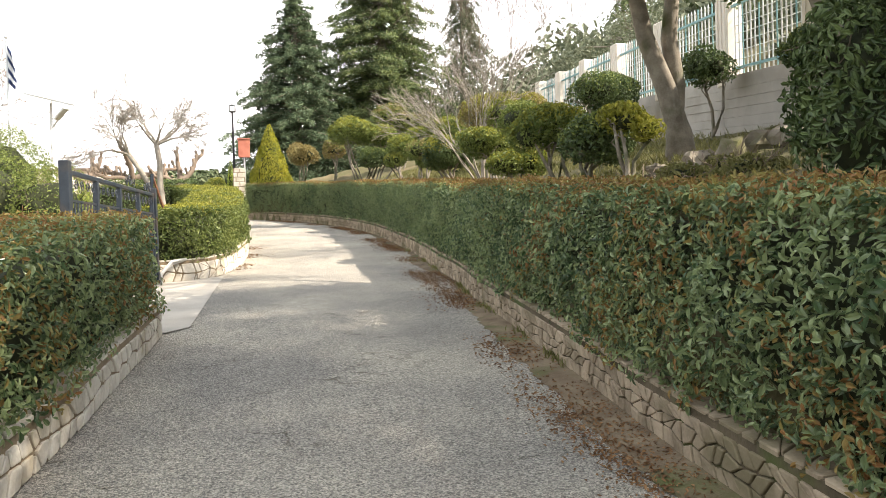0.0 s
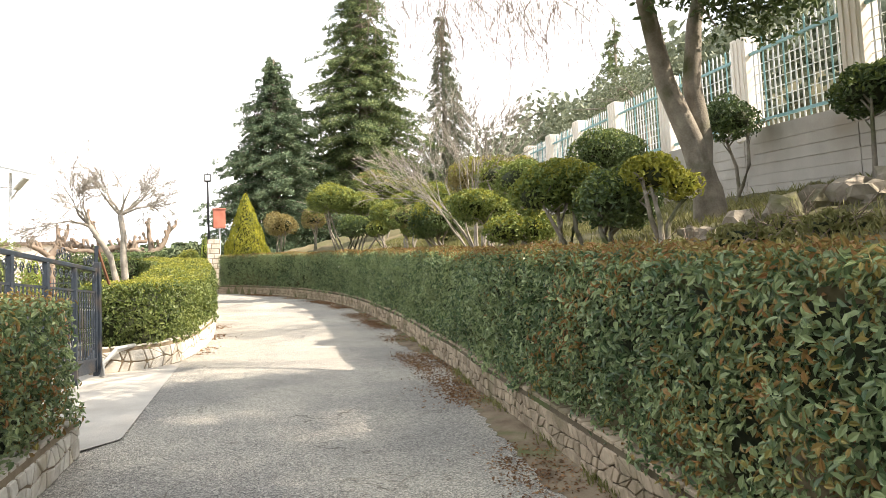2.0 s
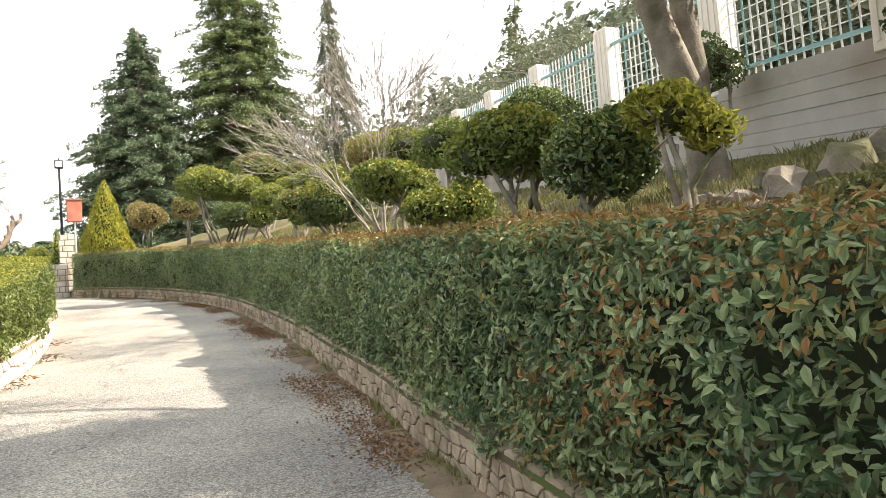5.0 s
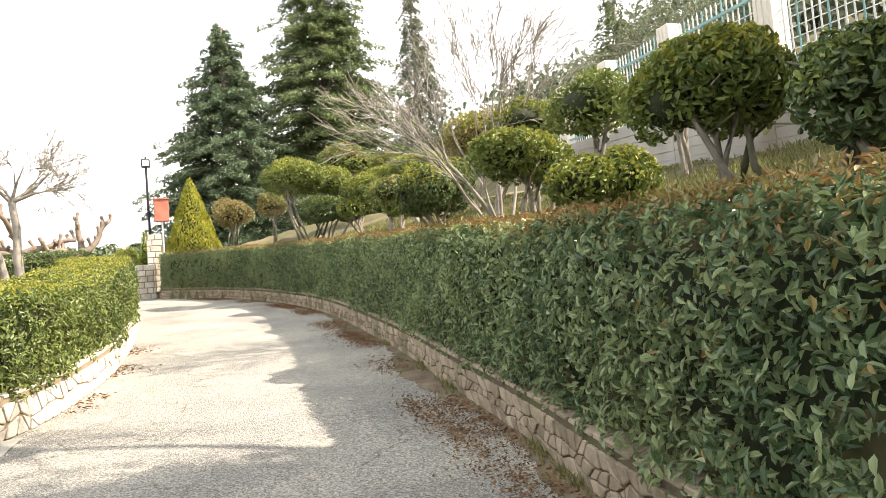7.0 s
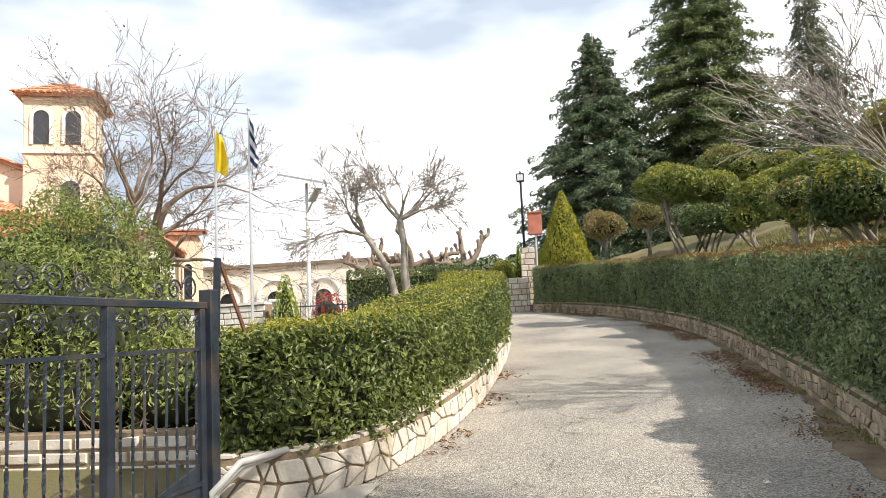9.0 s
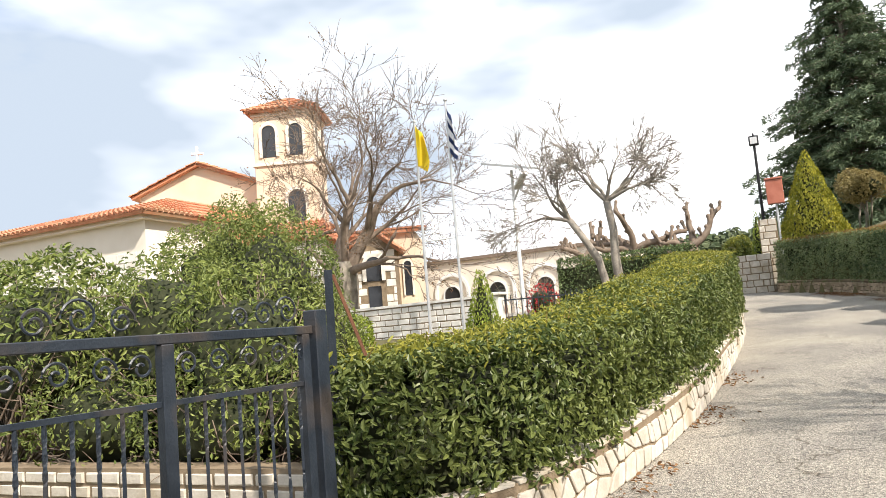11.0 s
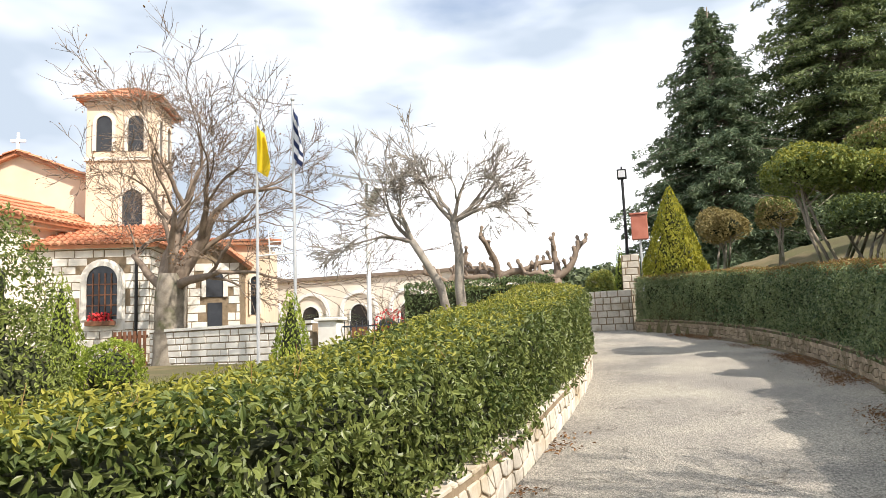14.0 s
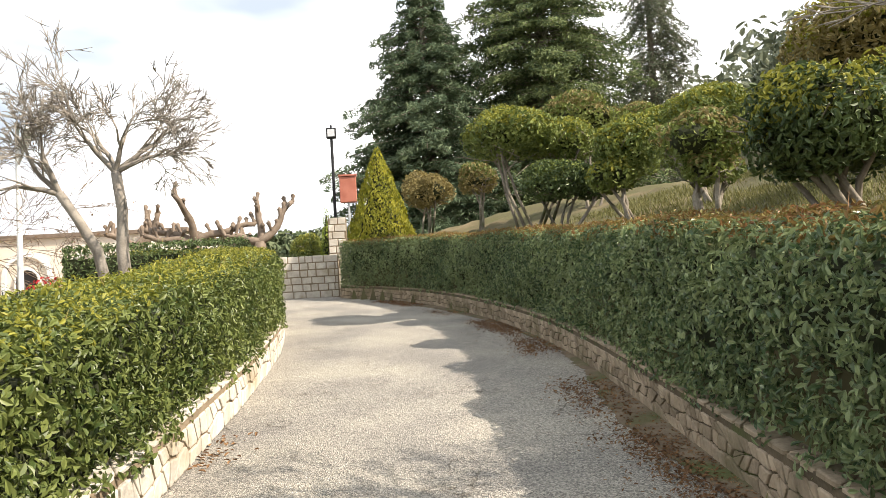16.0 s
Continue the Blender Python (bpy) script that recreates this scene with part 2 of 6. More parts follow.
M_FLAGB = mat("navy_cloth", (0.015, 0.025, 0.08), (0.03, 0.05, 0.13), 4, 0.8, 0.2, 60, trans=0.2)
M_WOOD = mat("brown_painted_wood", (0.13, 0.055, 0.03), (0.24, 0.11, 0.06), 6, 0.6, 0.2, 50)
M_ROCK = mat("weathered_rock", (0.13, 0.105, 0.08), (0.40, 0.35, 0.28), 4, 0.95, 0.9, 30, c3=(0.12, 0.12, 0.05))
M_LITTER = mat("dry_leaf_litter", (0.12, 0.06, 0.03), (0.30, 0.17, 0.08), 5, 0.9, 0, 20, island=0.9)
M_FARWOOD = mat("distant_trees", (0.05, 0.075, 0.035), (0.14, 0.16, 0.085), 0.3, 0.9, 0, 3, island=0.8)
M_LENS = mat("floodlight_glass", (0.55, 0.56, 0.58), (0.68, 0.69, 0.70), 5, 0.2, 0, 20)
M_REDF = mat("red_flowers", (0.45, 0.02, 0.03), (0.6, 0.05, 0.05), 5, 0.7, 0, 20, island=0.7)
M_SOIL = mat("leaf_mould", (0.085, 0.055, 0.032), (0.24, 0.19, 0.13), 5, 1.0, 0.8, 60, c3=(0.09, 0.10, 0.035))
M_HOSE = mat("grey_plastic_pipe", (0.35, 0.35, 0.34), (0.5, 0.5, 0.48), 5, 0.5, 0.1, 40)


# ---- mesh helpers ----
def obj(name, me, material, parent=None, label=""):
    ob = new(name, me)
    if material is not None:
        me.materials.append(material)
    if parent is not None:
        ob.parent = parent
    if label:
        ob["label"] = label
    return ob


def part(name, bm, material, parent=None, label=""):
    me = bpy.data.meshes.new(name)
    bm.to_mesh(me)
    bm.free()
    return obj(name, me, material, parent, label)


def arrays(name, verts, faces, material, parent=None, label="", smooth=False):
    me = bpy.data.meshes.new(name)
    me.from_pydata(np.asarray(verts).tolist(), [], [list(f) for f in faces] if not isinstance(faces, np.ndarray) else faces.tolist())
    if smooth:
        me.polygons.foreach_set("use_smooth", [True] * len(me.polygons))
    me.update()
    return obj(name, me, material, parent, label)


def empty(name, label, category, loc=(0, 0, 0), group="", kind=""):
    e = new(name)
    e.location = loc
    return tagged(e, label, category, group, kind)


def box(bm, x0, x1, y0, y1, z0, z1, bev=0.0):
    m = Matrix.Translation(((x0 + x1) / 2, (y0 + y1) / 2, (z0 + z1) / 2)) @ Matrix.Diagonal((x1 - x0, y1 - y0, z1 - z0, 1))
    g = bmesh.ops.create_cube(bm, size=1, matrix=m)
    if bev:
        es = list({e for v in g["verts"] for e in v.link_edges})
        bmesh.ops.bevel(bm, geom=es, offset=bev, segments=1, affect="EDGES")
    return bm


def beam(bm, a, b, w, h=None):
    """A square bar from a to b."""
    a, b = Vector(a), Vector(b)
    d = b - a
    q = d.to_track_quat("Z", "Y").to_matrix().to_4x4()
    bmesh.ops.create_cube(bm, size=1, matrix=Matrix.Translation((a + b) / 2) @ q @ Matrix.Diagonal((w, h or w, d.length, 1)))
    return bm


def rod(bm, a, b, r1, r2=None, seg=10):
    a, b = Vector(a), Vector(b)
    d = b - a
    q = d.to_track_quat("Z", "Y").to_matrix().to_4x4()
    bmesh.ops.create_cone(bm, cap_ends=True, segments=seg, radius1=r1, radius2=r1 if r2 is None else r2, depth=d.length,
                          matrix=Matrix.Translation((a + b) / 2) @ q)
    return bm


class Tubes:
    """Collects tapered tubes into one mesh."""

    def __init__(self, sides=6):
        self.v, self.f, self.sides, self.fine = [], [], sides, None

    def add(self, pts, radii, sides=None):
        if self.fine is not None and radii[0] < 0.03:
            return self.fine.add(pts, radii, sides)
        n = sides or self.sides
        base = len(self.v)
        for i, p in enumerate(pts):
            d = (pts[min(i + 1, len(pts) - 1)] - pts[max(i - 1, 0)]).normalized()
            a = d.orthogonal().normalized() if abs(d.z) > 0.95 else d.cross(Vector((0, 0, 1))).normalized()
            b = d.cross(a)
            for k in range(n):
                t = 2 * math.pi * k / n
                self.v.append(tuple(p + (a * math.cos(t) + b * math.sin(t)) * radii[i]))
        for i in range(len(pts) - 1):
            for k in range(n):
                k2 = (k + 1) % n
                self.f.append((base + i * n + k, base + i * n + k2, base + (i + 1) * n + k2, base + (i + 1) * n + k))
        self.f.append(tuple(base + (len(pts) - 1) * n + k for k in range(n)))

    def make(self, name, material, parent, label=""):
        return arrays(name, self.v, self.f, material, parent, label, smooth=True)


def rnd_unit(rg, n):
    v = rg.normal(size=(n, 3))
    return v / np.linalg.norm(v, axis=1, keepdims=True)


def leaf_arrays(rg, P, N, size, aspect=0.45, spread=0.9, droop=0.3, fold=0.25):
    """Pointed leaves folded along the midrib: six points and two quads each."""
    n = len(P)
    nn = N + spread * rg.normal(size=(n, 3)) * 0.6
    nn /= np.linalg.norm(nn, axis=1, keepdims=True)
    ax = rnd_unit(rg, n) + np.array([0, 0, -droop])
    ax -= (ax * nn).sum(1, keepdims=True) * nn
    ax /= np.linalg.norm(ax, axis=1, keepdims=True) + 1e-9
    sd = np.cross(nn, ax)
    s = (size * rg.uniform(0.65, 1.25, n))[:, None]
    w = s * aspect * 0.5
    base, tip = P - ax * s * 0.5, P + ax * s * 0.5 - nn * s * 0.08
    up = nn * w * fold * 2
    l1, l2 = P - ax * s * 0.18 + sd * w * 0.92 + up, P + ax * s * 0.18 + sd * w * 0.8 + up
    r1, r2 = P - ax * s * 0.18 - sd * w * 0.92 + up, P + ax * s * 0.18 - sd * w * 0.8 + up
    V = np.stack([base, l1, l2, tip, r2, r1], 1).reshape(-1, 3)
    k = np.arange(n)[:, None] * 6
    F = np.concatenate([k + [0, 3, 2, 1], k + [0, 5, 4, 3]], 0)
    return V, F


# ---- plan ----
def g(y):
    """Height of the road, which climbs away and levels off behind the bend."""
    y = np.asarray(y, float)
    return np.where(y < 36, -0.897 + 0.079 * y, 1.947 + 0.02 * np.minimum(y - 36, 30))


KERB_R = [(1.6, -3), (1.75, 0), (1.95, 2.5), (2.12, 4.5), (2.25, 5.7), (2.48, 7.4), (2.68, 9.0), (2.90, 10.95), (3.15, 12.6), (3.34, 14.5), (3.62, 17.0),
          (3.82, 20.0), (3.95, 22.8), (3.92, 25.2), (3.6, 28.0), (2.85, 31.2), (1.75, 33.6), (0.45, 35.3)]
KERB_L1 = [(-2.3, -3), (-2.1, 0), (-1.85, 3), (-1.6, 5.2), (-1.41, 6.6), (-1.27, 8.06), (-1.1, 9.75)]
KERB_L2 = [(-1.62, 14.3), (-1.0, 14.5), (-0.58, 14.95), (-0.30, 15.8), (-0.1, 17.0), (0.06, 18.6), (0.12, 20.5), (0.14, 23.0), (0.03, 26.0), (-0.3, 28.5), (-1.1, 31.5), (-2.6, 34.0), (-4.6, 35.6)]


def smooth_line(pts, step=0.25):
    """Catmull-Rom through the points, resampled evenly: places and unit tangents."""
    p = np.array(pts, float)
    p = np.vstack([2 * p[0] - p[1], p, 2 * p[-1] - p[-2]])
    out = []
    for i in range(1, len(p) - 2):
        for u in np.linspace(0, 1, 20, endpoint=False):
            a, b, c, d = p[i - 1 : i + 3]
            out.append(0.5 * (2 * b + (c - a) * u + (2 * a - 5 * b + 4 * c - d) * u**2 + (3 * b - a - 3 * c + d) * u**3))
    out.append(p[-2])
    out = np.array(out)
    s = np.r_[0, np.cumsum(np.linalg.norm(np.diff(out, axis=0), axis=1))]
    n = max(2, int(s[-1] / step) + 1)
    t = np.linspace(0, s[-1], n)
    q = np.stack([np.interp(t, s, out[:, k]) for k in (0, 1)], 1)
    tg = np.gradient(q, axis=0)
    tg /= np.linalg.norm(tg, axis=1, keepdims=True)
    return t, q, tg


class Line:
    """A kerb line; side +1: the garden lies to the right of the way it runs."""

    def __init__(self, pts, side):
        self.s, self.q, tg = smooth_line(pts)
        self.n = np.stack([tg[:, 1], -tg[:, 0]], 1) * side
        self.length = self.s[-1]

    def at(self, s, off):
        x = np.interp(s, self.s, self.q[:, 0]) + np.interp(s, self.s, self.n[:, 0]) * off
        y = np.interp(s, self.s, self.q[:, 1]) + np.interp(s, self.s, self.n[:, 1]) * off
        return x, y

    def base(self, s):
        return g(np.interp(s, self.s, self.q[:, 1]))

    def normal(self, s):
        n = np.stack([np.interp(s, self.s, self.n[:, 0]), np.interp(s, self.s, self.n[:, 1])], -1)
        return n / np.linalg.norm(n, axis=-1, keepdims=True)


R, L1, L2 = Line(KERB_R, 1), Line(KERB_L1, -1), Line(KERB_L2, -1)
_ry, _rx = R.q[:, 1], R.q[:, 0]
_ly = np.r_[L1.q[:, 1], L2.q[:, 1]]
_lx = np.r_[L1.q[:, 0], L2.q[:, 0]]


def right_edge(y):
    return np.interp(y, _ry, _rx)


def left_edge(y):
    return np.interp(y, _ly, _lx)


def wall_x(y):
    return 8.33 + 0.19 * (y - 12.8)


def bank(x, y):
    """Height of the garden bank over the plain of the road."""
    off = np.clip(x - right_edge(np.minimum(y, 35)), 0, 30)
    h = np.interp(off, [0, 0.3, 0.9, 1.4, 5.0, 5.6, 30], [0.3, 0.9, 1.38, 1.5, 2.42, 2.5, 5.0])
    back = np.interp(y, [33, 38], [1, 0.9])
    return g(y) + h * back


def ground_z(x, y):
    x, y = np.asarray(x, float), np.asarray(y, float)
    road = g(y)
    z = road.copy()
    right = x > right_edge(np.minimum(y, 35)) + 0.2
    z = np.where(right & (y < 90), bank(x, y), z)
    off = left_edge(np.clip(y, -3, 35)) - x
    yard = np.interp(y, [10, 20, 30, 60], [0.1, 0.9, 1.5, 1.9])
    lz = np.where(off > 0.2, road + 0.22 + (yard - road - 0.22) * np.clip((off - 1.6) / 6, 0, 1), z)
    drive = (y > 9.6) & (y < 14.7)
    lz = np.where(drive, road + 0.02 * np.clip(off, 0, 12), lz)
    z = np.where((~right) & (off > 0.2), lz, z)
    far = np.hypot(x, y - 15)
    hill = np.clip((y - 60) / 140, 0, 1) ** 1.2 * 15 + np.clip((x - 18) / 60, 0, 1) * 26 - np.clip((-x - 30) / 100, 0, 1) * 14
    z = z + np.where(far > 20, hill, hill * np.clip((far - 10) / 10, 0, 1))
    return z - 0.03


# ---- ground, road ----
def build_ground():
    xs = np.r_[-900, -400, -200, -120, np.linspace(-80, -8, 37), np.linspace(-7.5, 12, 79), np.linspace(13, 60, 30), 90, 150, 300, 900]
    ys = np.r_[-300, -100, -40, -15, np.linspace(-8, 44, 157), np.linspace(46, 120, 30), 150, 200, 300, 500, 1200]
    X, Y = np.meshgrid(xs, ys)
    Z = ground_z(X, Y)
    rg = np.random.default_rng(3)
    near = (np.abs(X) < 14) & (Y < 45)
    Z = Z + np.where(near & (X > right_edge(np.minimum(Y, 35)) + 0.6), rg.normal(size=X.shape) * 0.025, 0)
    inroad = (X < right_edge(np.minimum(Y, 35)) + 0.22) & (X > left_edge(np.clip(Y, -3, 35)) - 0.25)
    Z = np.where(inroad & (Y < 35), g(Y) - 0.05, Z)
    nx, ny = len(xs), len(ys)
    i = (np.arange(ny - 1)[:, None] * nx + np.arange(nx - 1)[None]).reshape(-1, 1)
    F = i + np.array([0, 1, nx + 1, nx])
    ob = arrays("ground", np.stack([X, Y, Z], -1).reshape(-1, 3), F, M_EARTH, smooth=True)
    tagged(ob, "sloping garden soil with patchy winter grass", "ground", kind="structure")


def build_road():
    ys = np.linspace(-3, 35.2, 110)
    V, F = [], []
    rg = np.random.default_rng(5)
    for y in ys:
        x0, x1 = float(left_edge(min(y, 34.9))), float(right_edge(y))
        for u in np.linspace(0, 1, 13):
            V.append((x0 - 0.05 + (x1 - x0 + 0.1) * u, y, float(g(y)) + 0.012 * math.sin(u * math.pi) + rg.normal() * 0.003))
    for a in range(len(ys) - 1):
        for b in range(12):
            k = a * 13 + b
            F.append((k, k + 1, k + 14, k + 13))
    ob = arrays("road", V, F, M_ROAD, smooth=True)
    tagged(ob, "worn pale grey asphalt drive climbing round a bend", "road", kind="structure")
    V, F = [], []
    for y in np.linspace(35.2, 60, 12):
        V += [(-9 - (y - 35) * 0.4, y, float(g(y)) + 0.004), (1.2 - (y - 35) * 0.6, y, float(g(y)) + 0.004)]
    for k in range(0, len(V) - 2, 2):
        F.append((k, k + 1, k + 3, k + 2))
    tagged(arrays("pavement_beyond_bend", V, F, M_ROAD), "worn pale asphalt yard behind the bend", "pavement", kind="structure")
    bm = bmesh.new()
    vs = [bm.verts.new((x, y, float(g(y)) + 0.016)) for x, y in ((-0.82, 10.2), (-0.45, 14.9), (-1.2, 14.6), (-6, 14.1), (-6, 10.3), (-1.1, 9.9))]
    bm.faces.new(vs)
    bm.normal_update()
    ob = part("pavement_driveway", bm, M_CONC)
    tagged(ob, "smooth pale concrete apron in front of the iron gate", "pavement", kind="structure")


build_ground()
build_road()


# ---- hedges ----
def build_hedge(line, off, width, height, dens, size, leafmat, youngmat, label, young=0.3, seed=1, s0=0.0, bronze=None):
    rg = np.random.default_rng(seed)
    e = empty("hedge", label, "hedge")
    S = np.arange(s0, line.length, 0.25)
    # Solid dark filler set back from the leaves; paints the shade in their gaps.
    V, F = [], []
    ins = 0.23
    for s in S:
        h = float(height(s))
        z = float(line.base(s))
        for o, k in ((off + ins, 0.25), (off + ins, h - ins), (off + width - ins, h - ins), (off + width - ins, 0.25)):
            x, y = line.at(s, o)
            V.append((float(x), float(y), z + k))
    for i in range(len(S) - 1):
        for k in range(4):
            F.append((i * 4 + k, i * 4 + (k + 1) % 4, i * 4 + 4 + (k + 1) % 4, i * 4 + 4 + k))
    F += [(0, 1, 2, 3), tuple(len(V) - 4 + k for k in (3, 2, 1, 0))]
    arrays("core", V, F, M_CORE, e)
    Lg = line.length - s0

    def fill(n, kind):
        s = s0 + rg.uniform(0, Lg, n)
        hh = height(s)
        nrm = line.normal(s)
        if kind == "front":
            u = rg.uniform(0, 1, n)
            zz, o = 0.30 + u * (hh - 0.30), np.full(n, off)
            lump = np.sin(zz * 9 + s * 4.1 + 1.3 * np.sin(s * 2.7)) * np.sin(s * 8.3 - zz * 6.0) + 0.6 * np.sin(s * 17 + 3 * np.sin(zz * 7)) * np.sin(zz * 15 + s)
            o = o + 0.03 * np.sin(zz * 5 + s * 1.7) + 0.055 * lump + rg.uniform(-0.06, 0.12, n) + 0.10 * np.clip((zz - hh + 0.25) / 0.25, 0, 1) ** 2
            N = np.c_[-nrm, np.full(n, 0.35)]
        elif kind == "back":
            zz, o = rg.uniform(0.6, 1, n) * hh, off + width + rg.uniform(-0.06, 0.06, n)
            N = np.c_[nrm, np.full(n, 0.35)]
        elif kind == "top":
            o = off + rg.uniform(0.0, width, n)
            zz = hh + rg.uniform(-0.07, 0.05, n) + 0.03 * np.sin(s * 2.3) * np.cos(o * 7) - 0.05 * (np.abs(o - off - width / 2) / width * 2) ** 6
            N = np.c_[nrm * 0, np.ones(n)]
        else:
            s = np.where(rg.random(n) < 0.5, s0, line.length) + rg.uniform(-0.06, 0.06, n)
            hh = height(s)
            o, zz = off + rg.uniform(0, width, n), 0.36 + rg.uniform(0, 1, n) * (hh - 0.36)
            tang = np.c_[-line.normal(s)[:, 1], line.normal(s)[:, 0]]
            sg = np.where(s > s0 + Lg / 2, 1.0, -1.0)[:, None] * (1 if line is R else -1)
            N = np.c_[tang * sg, np.full(n, 0.3)]
        if kind == "front":
            thin = np.sin(s * 3.1 + zz * 4) + np.sin(s * 7.3 - zz * 5.1) + np.sin(s * 1.3 + zz * 9) + np.sin(s * 13.0 + zz * 2)
            ok = (thin > -2.1) | (rg.random(n) < 0.25)
            s, o, zz, N = s[ok], o[ok], zz[ok], N[ok]
        x, y = line.at(s, o)
        return np.c_[x, y, line.base(s) + zz], N

    hm = float(np.mean(height(S)))
    sets = [fill(int(dens * Lg * (hm - 0.3)), "front"), fill(int(dens * Lg * width * 0.8), "top"), fill(int(dens * 0.25 * Lg * hm), "back"), fill(int(dens * 2 * hm * width), "end")]
    P, N = np.concatenate([a for a, _ in sets]), np.concatenate([b for _, b in sets])
    V, F = leaf_arrays(rg, P, N, size, 0.44, 1.25)
    tagged(arrays("leaves", V, F, leafmat, e), kind="stuff")
    P, N = fill(int(dens * young * Lg * width), "top")
    P[:, 2] += rg.uniform(0, 0.07, len(P))
    V, F = leaf_arrays(rg, P, N, size * 0.75, spread=1.4, droop=-0.8)
    tagged(arrays("new_growth", V, F, youngmat, e, "fresh reddish and yellow shoots on the clipped top"), kind="stuff")
    if bronze:
        # reddish shoots scattered in patches over the face, fading out along the drive
        P, N = fill(int(dens * 0.4 * Lg * hm), "front")
        patch = np.sin(P[:, 1] * 2.2 + P[:, 2] * 3) + np.sin(P[:, 1] * 5.3 - P[:, 2] * 4.1) + rg.normal(size=len(P)) * 0.5
        ok = (rg.random(len(P)) < np.clip((bronze - P[:, 1]) / 5, 0, 1)) & (patch > 0.1)
        P, N = P[ok], N[ok]
        P[:, :2] += N[:, :2] * 0.03
        V, F = leaf_arrays(rg, P, N, size * 0.85, 0.44, 1.25)
        tagged(arrays("bronze_leaves", V, F, youngmat, e, "bronze and reddish leaves in patches"), kind="stuff")
    # lone sprigs standing proud of the clipped face
    tb = Tubes(4)
    P, N = fill(int(Lg * 6), "top")
    for p in P:
        a = Vector(p)
        tb.add([a, a + Vector((rg.normal() * 0.03, rg.normal() * 0.03, rg.uniform(0.06, 0.14)))], [0.003, 0.0015])
    tagged(tb.make("sprigs", M_YOUNG if young > 0.3 else M_YELLOW, e), kind="stuff")
    return e


# ---- kerb walls of rubble stone ----
def stone_cells(rg, length, height, w, h):
    """Crazy-paving cells on a strip: polygons in (s, z)."""
    nr = max(1, round(height / h))
    nc = max(2, round(length / w))
    P = np.zeros((nr + 1, nc + 1, 2))
    for r in range(nr + 1):
        for c in range(nc + 1):
            ds = rg.uniform(-0.33, 0.33) * w if 0 < c < nc else 0
            dz = rg.uniform(-0.30, 0.30) * height / nr if 0 < r < nr else 0
            P[r, c] = ((c + (0.45 if r % 2 and 0 < c < nc else 0)) * length / nc + ds, r * height / nr + dz)
    cells = []
    for r in range(nr):
        for c in range(nc):
            q = [P[r, c], P[r, c + 1], P[r + 1, c + 1], P[r + 1, c]]
            k = rg.random()
            if k < 0.16:
                cells += [[q[0], q[1], q[2]], [q[0], q[2], q[3]]]
            elif k < 0.28:
                cells += [[q[0], q[1], q[3]], [q[1], q[2], q[3]]]
            else:
                cells.append(q)
    return cells


def prism(poly, joint, depth, place, rg):
    """A stone: the cell shrunk by the joint, chamfered and proud of the wall."""
    p = np.array(poly)
    c = p.mean(0)
    p = c + (p - c) * (1 - joint / max(0.03, np.abs(p - c).mean() * 1.6))
    # cut the corners for a rounder outline
    ring = []
    for i in range(len(p)):
        a, b = p[i], p[(i + 1) % len(p)]
        ring += [a + (b - a) * 0.1, a + (b - a) * 0.9]
    ring = np.array(ring)
    d = depth * rg.uniform(0.6, 1.3)
    lo = [place(s, z, -0.006) for s, z in ring]
    mid = [place(s, z, d * 0.75) for s, z in ring]
    top = [place(*(c + (q - c) * 0.86), d) for q in ring]
    n = len(ring)
    V = lo + mid + top
    F = [(i, (i + 1) % n, n + (i + 1) % n, n + i) for i in range(n)]
    F += [(n + i, n + (i + 1) % n, 2 * n + (i + 1) % n, 2 * n + i) for i in range(n)]
    F.append(tuple(2 * n + i for i in range(n)))
    return V, F


def strip_wall(line, thick, height, name, label, mortar, s0=0.0):
    S = np.arange(s0, line.length + 0.01, 0.2)
    V, F = [], []
    for s in S:
        z = float(line.base(s))
        for o, k in ((0.0, -0.2), (0.0, height), (thick, height), (thick, -0.2)):
            x, y = line.at(s, o)
            V.append((float(x), float(y), z + k))
    for i in range(len(S) - 1):
        for k in range(4):
            F.append((i * 4 + k, i * 4 + (k + 1) % 4, i * 4 + 4 + (k + 1) % 4, i * 4 + 4 + k))
    F += [(0, 1, 2, 3), tuple(len(V) - 4 + k for k in (3, 2, 1, 0))]
    return tagged(arrays(name, V, F, mortar), label, "kerb wall", kind="structure")


def clad(line, wall, thick, height, w, h, mat_piece, mat_rest, near, seed, cap=0.3, joint=0.012):
    """Stones on the road face and cap stones on top; those near the path are pieces, the rest is joined."""
    rg = np.random.default_rng(seed)
    rest_v, rest_f, count = [], [], 0

    def face(s, z, d):
        x, y = line.at(s, -d)
        return (float(x), float(y), float(line.base(s)) + z)

    def top(s, o, d):
        x, y = line.at(s, o - 0.015)
        return (float(x), float(y), float(line.base(s)) + height + d)

    jobs = [(c, face, joint, 0.018) for c in stone_cells(rg, line.length, height - 0.05, w, h)]
    jobs += [(c, top, joint * 0.8, 0.018) for c in stone_cells(rg, line.length, thick, cap, thick)]
    for c, place, jt, dp in jobs:
        V, F = prism(c, jt, dp, place, rg)
        sm = float(np.mean([q[0] for q in c]))
        if near[0] < sm < near[1] and count < 300:
            arrays("stone", V, F, mat_piece, wall)
            count += 1
        else:
            k = len(rest_v)
            rest_v += V
            rest_f += [tuple(i + k for i in f) for f in F]
    if rest_v:
        tagged(arrays("stones", rest_v, rest_f, mat_rest, wall), kind="stuff")


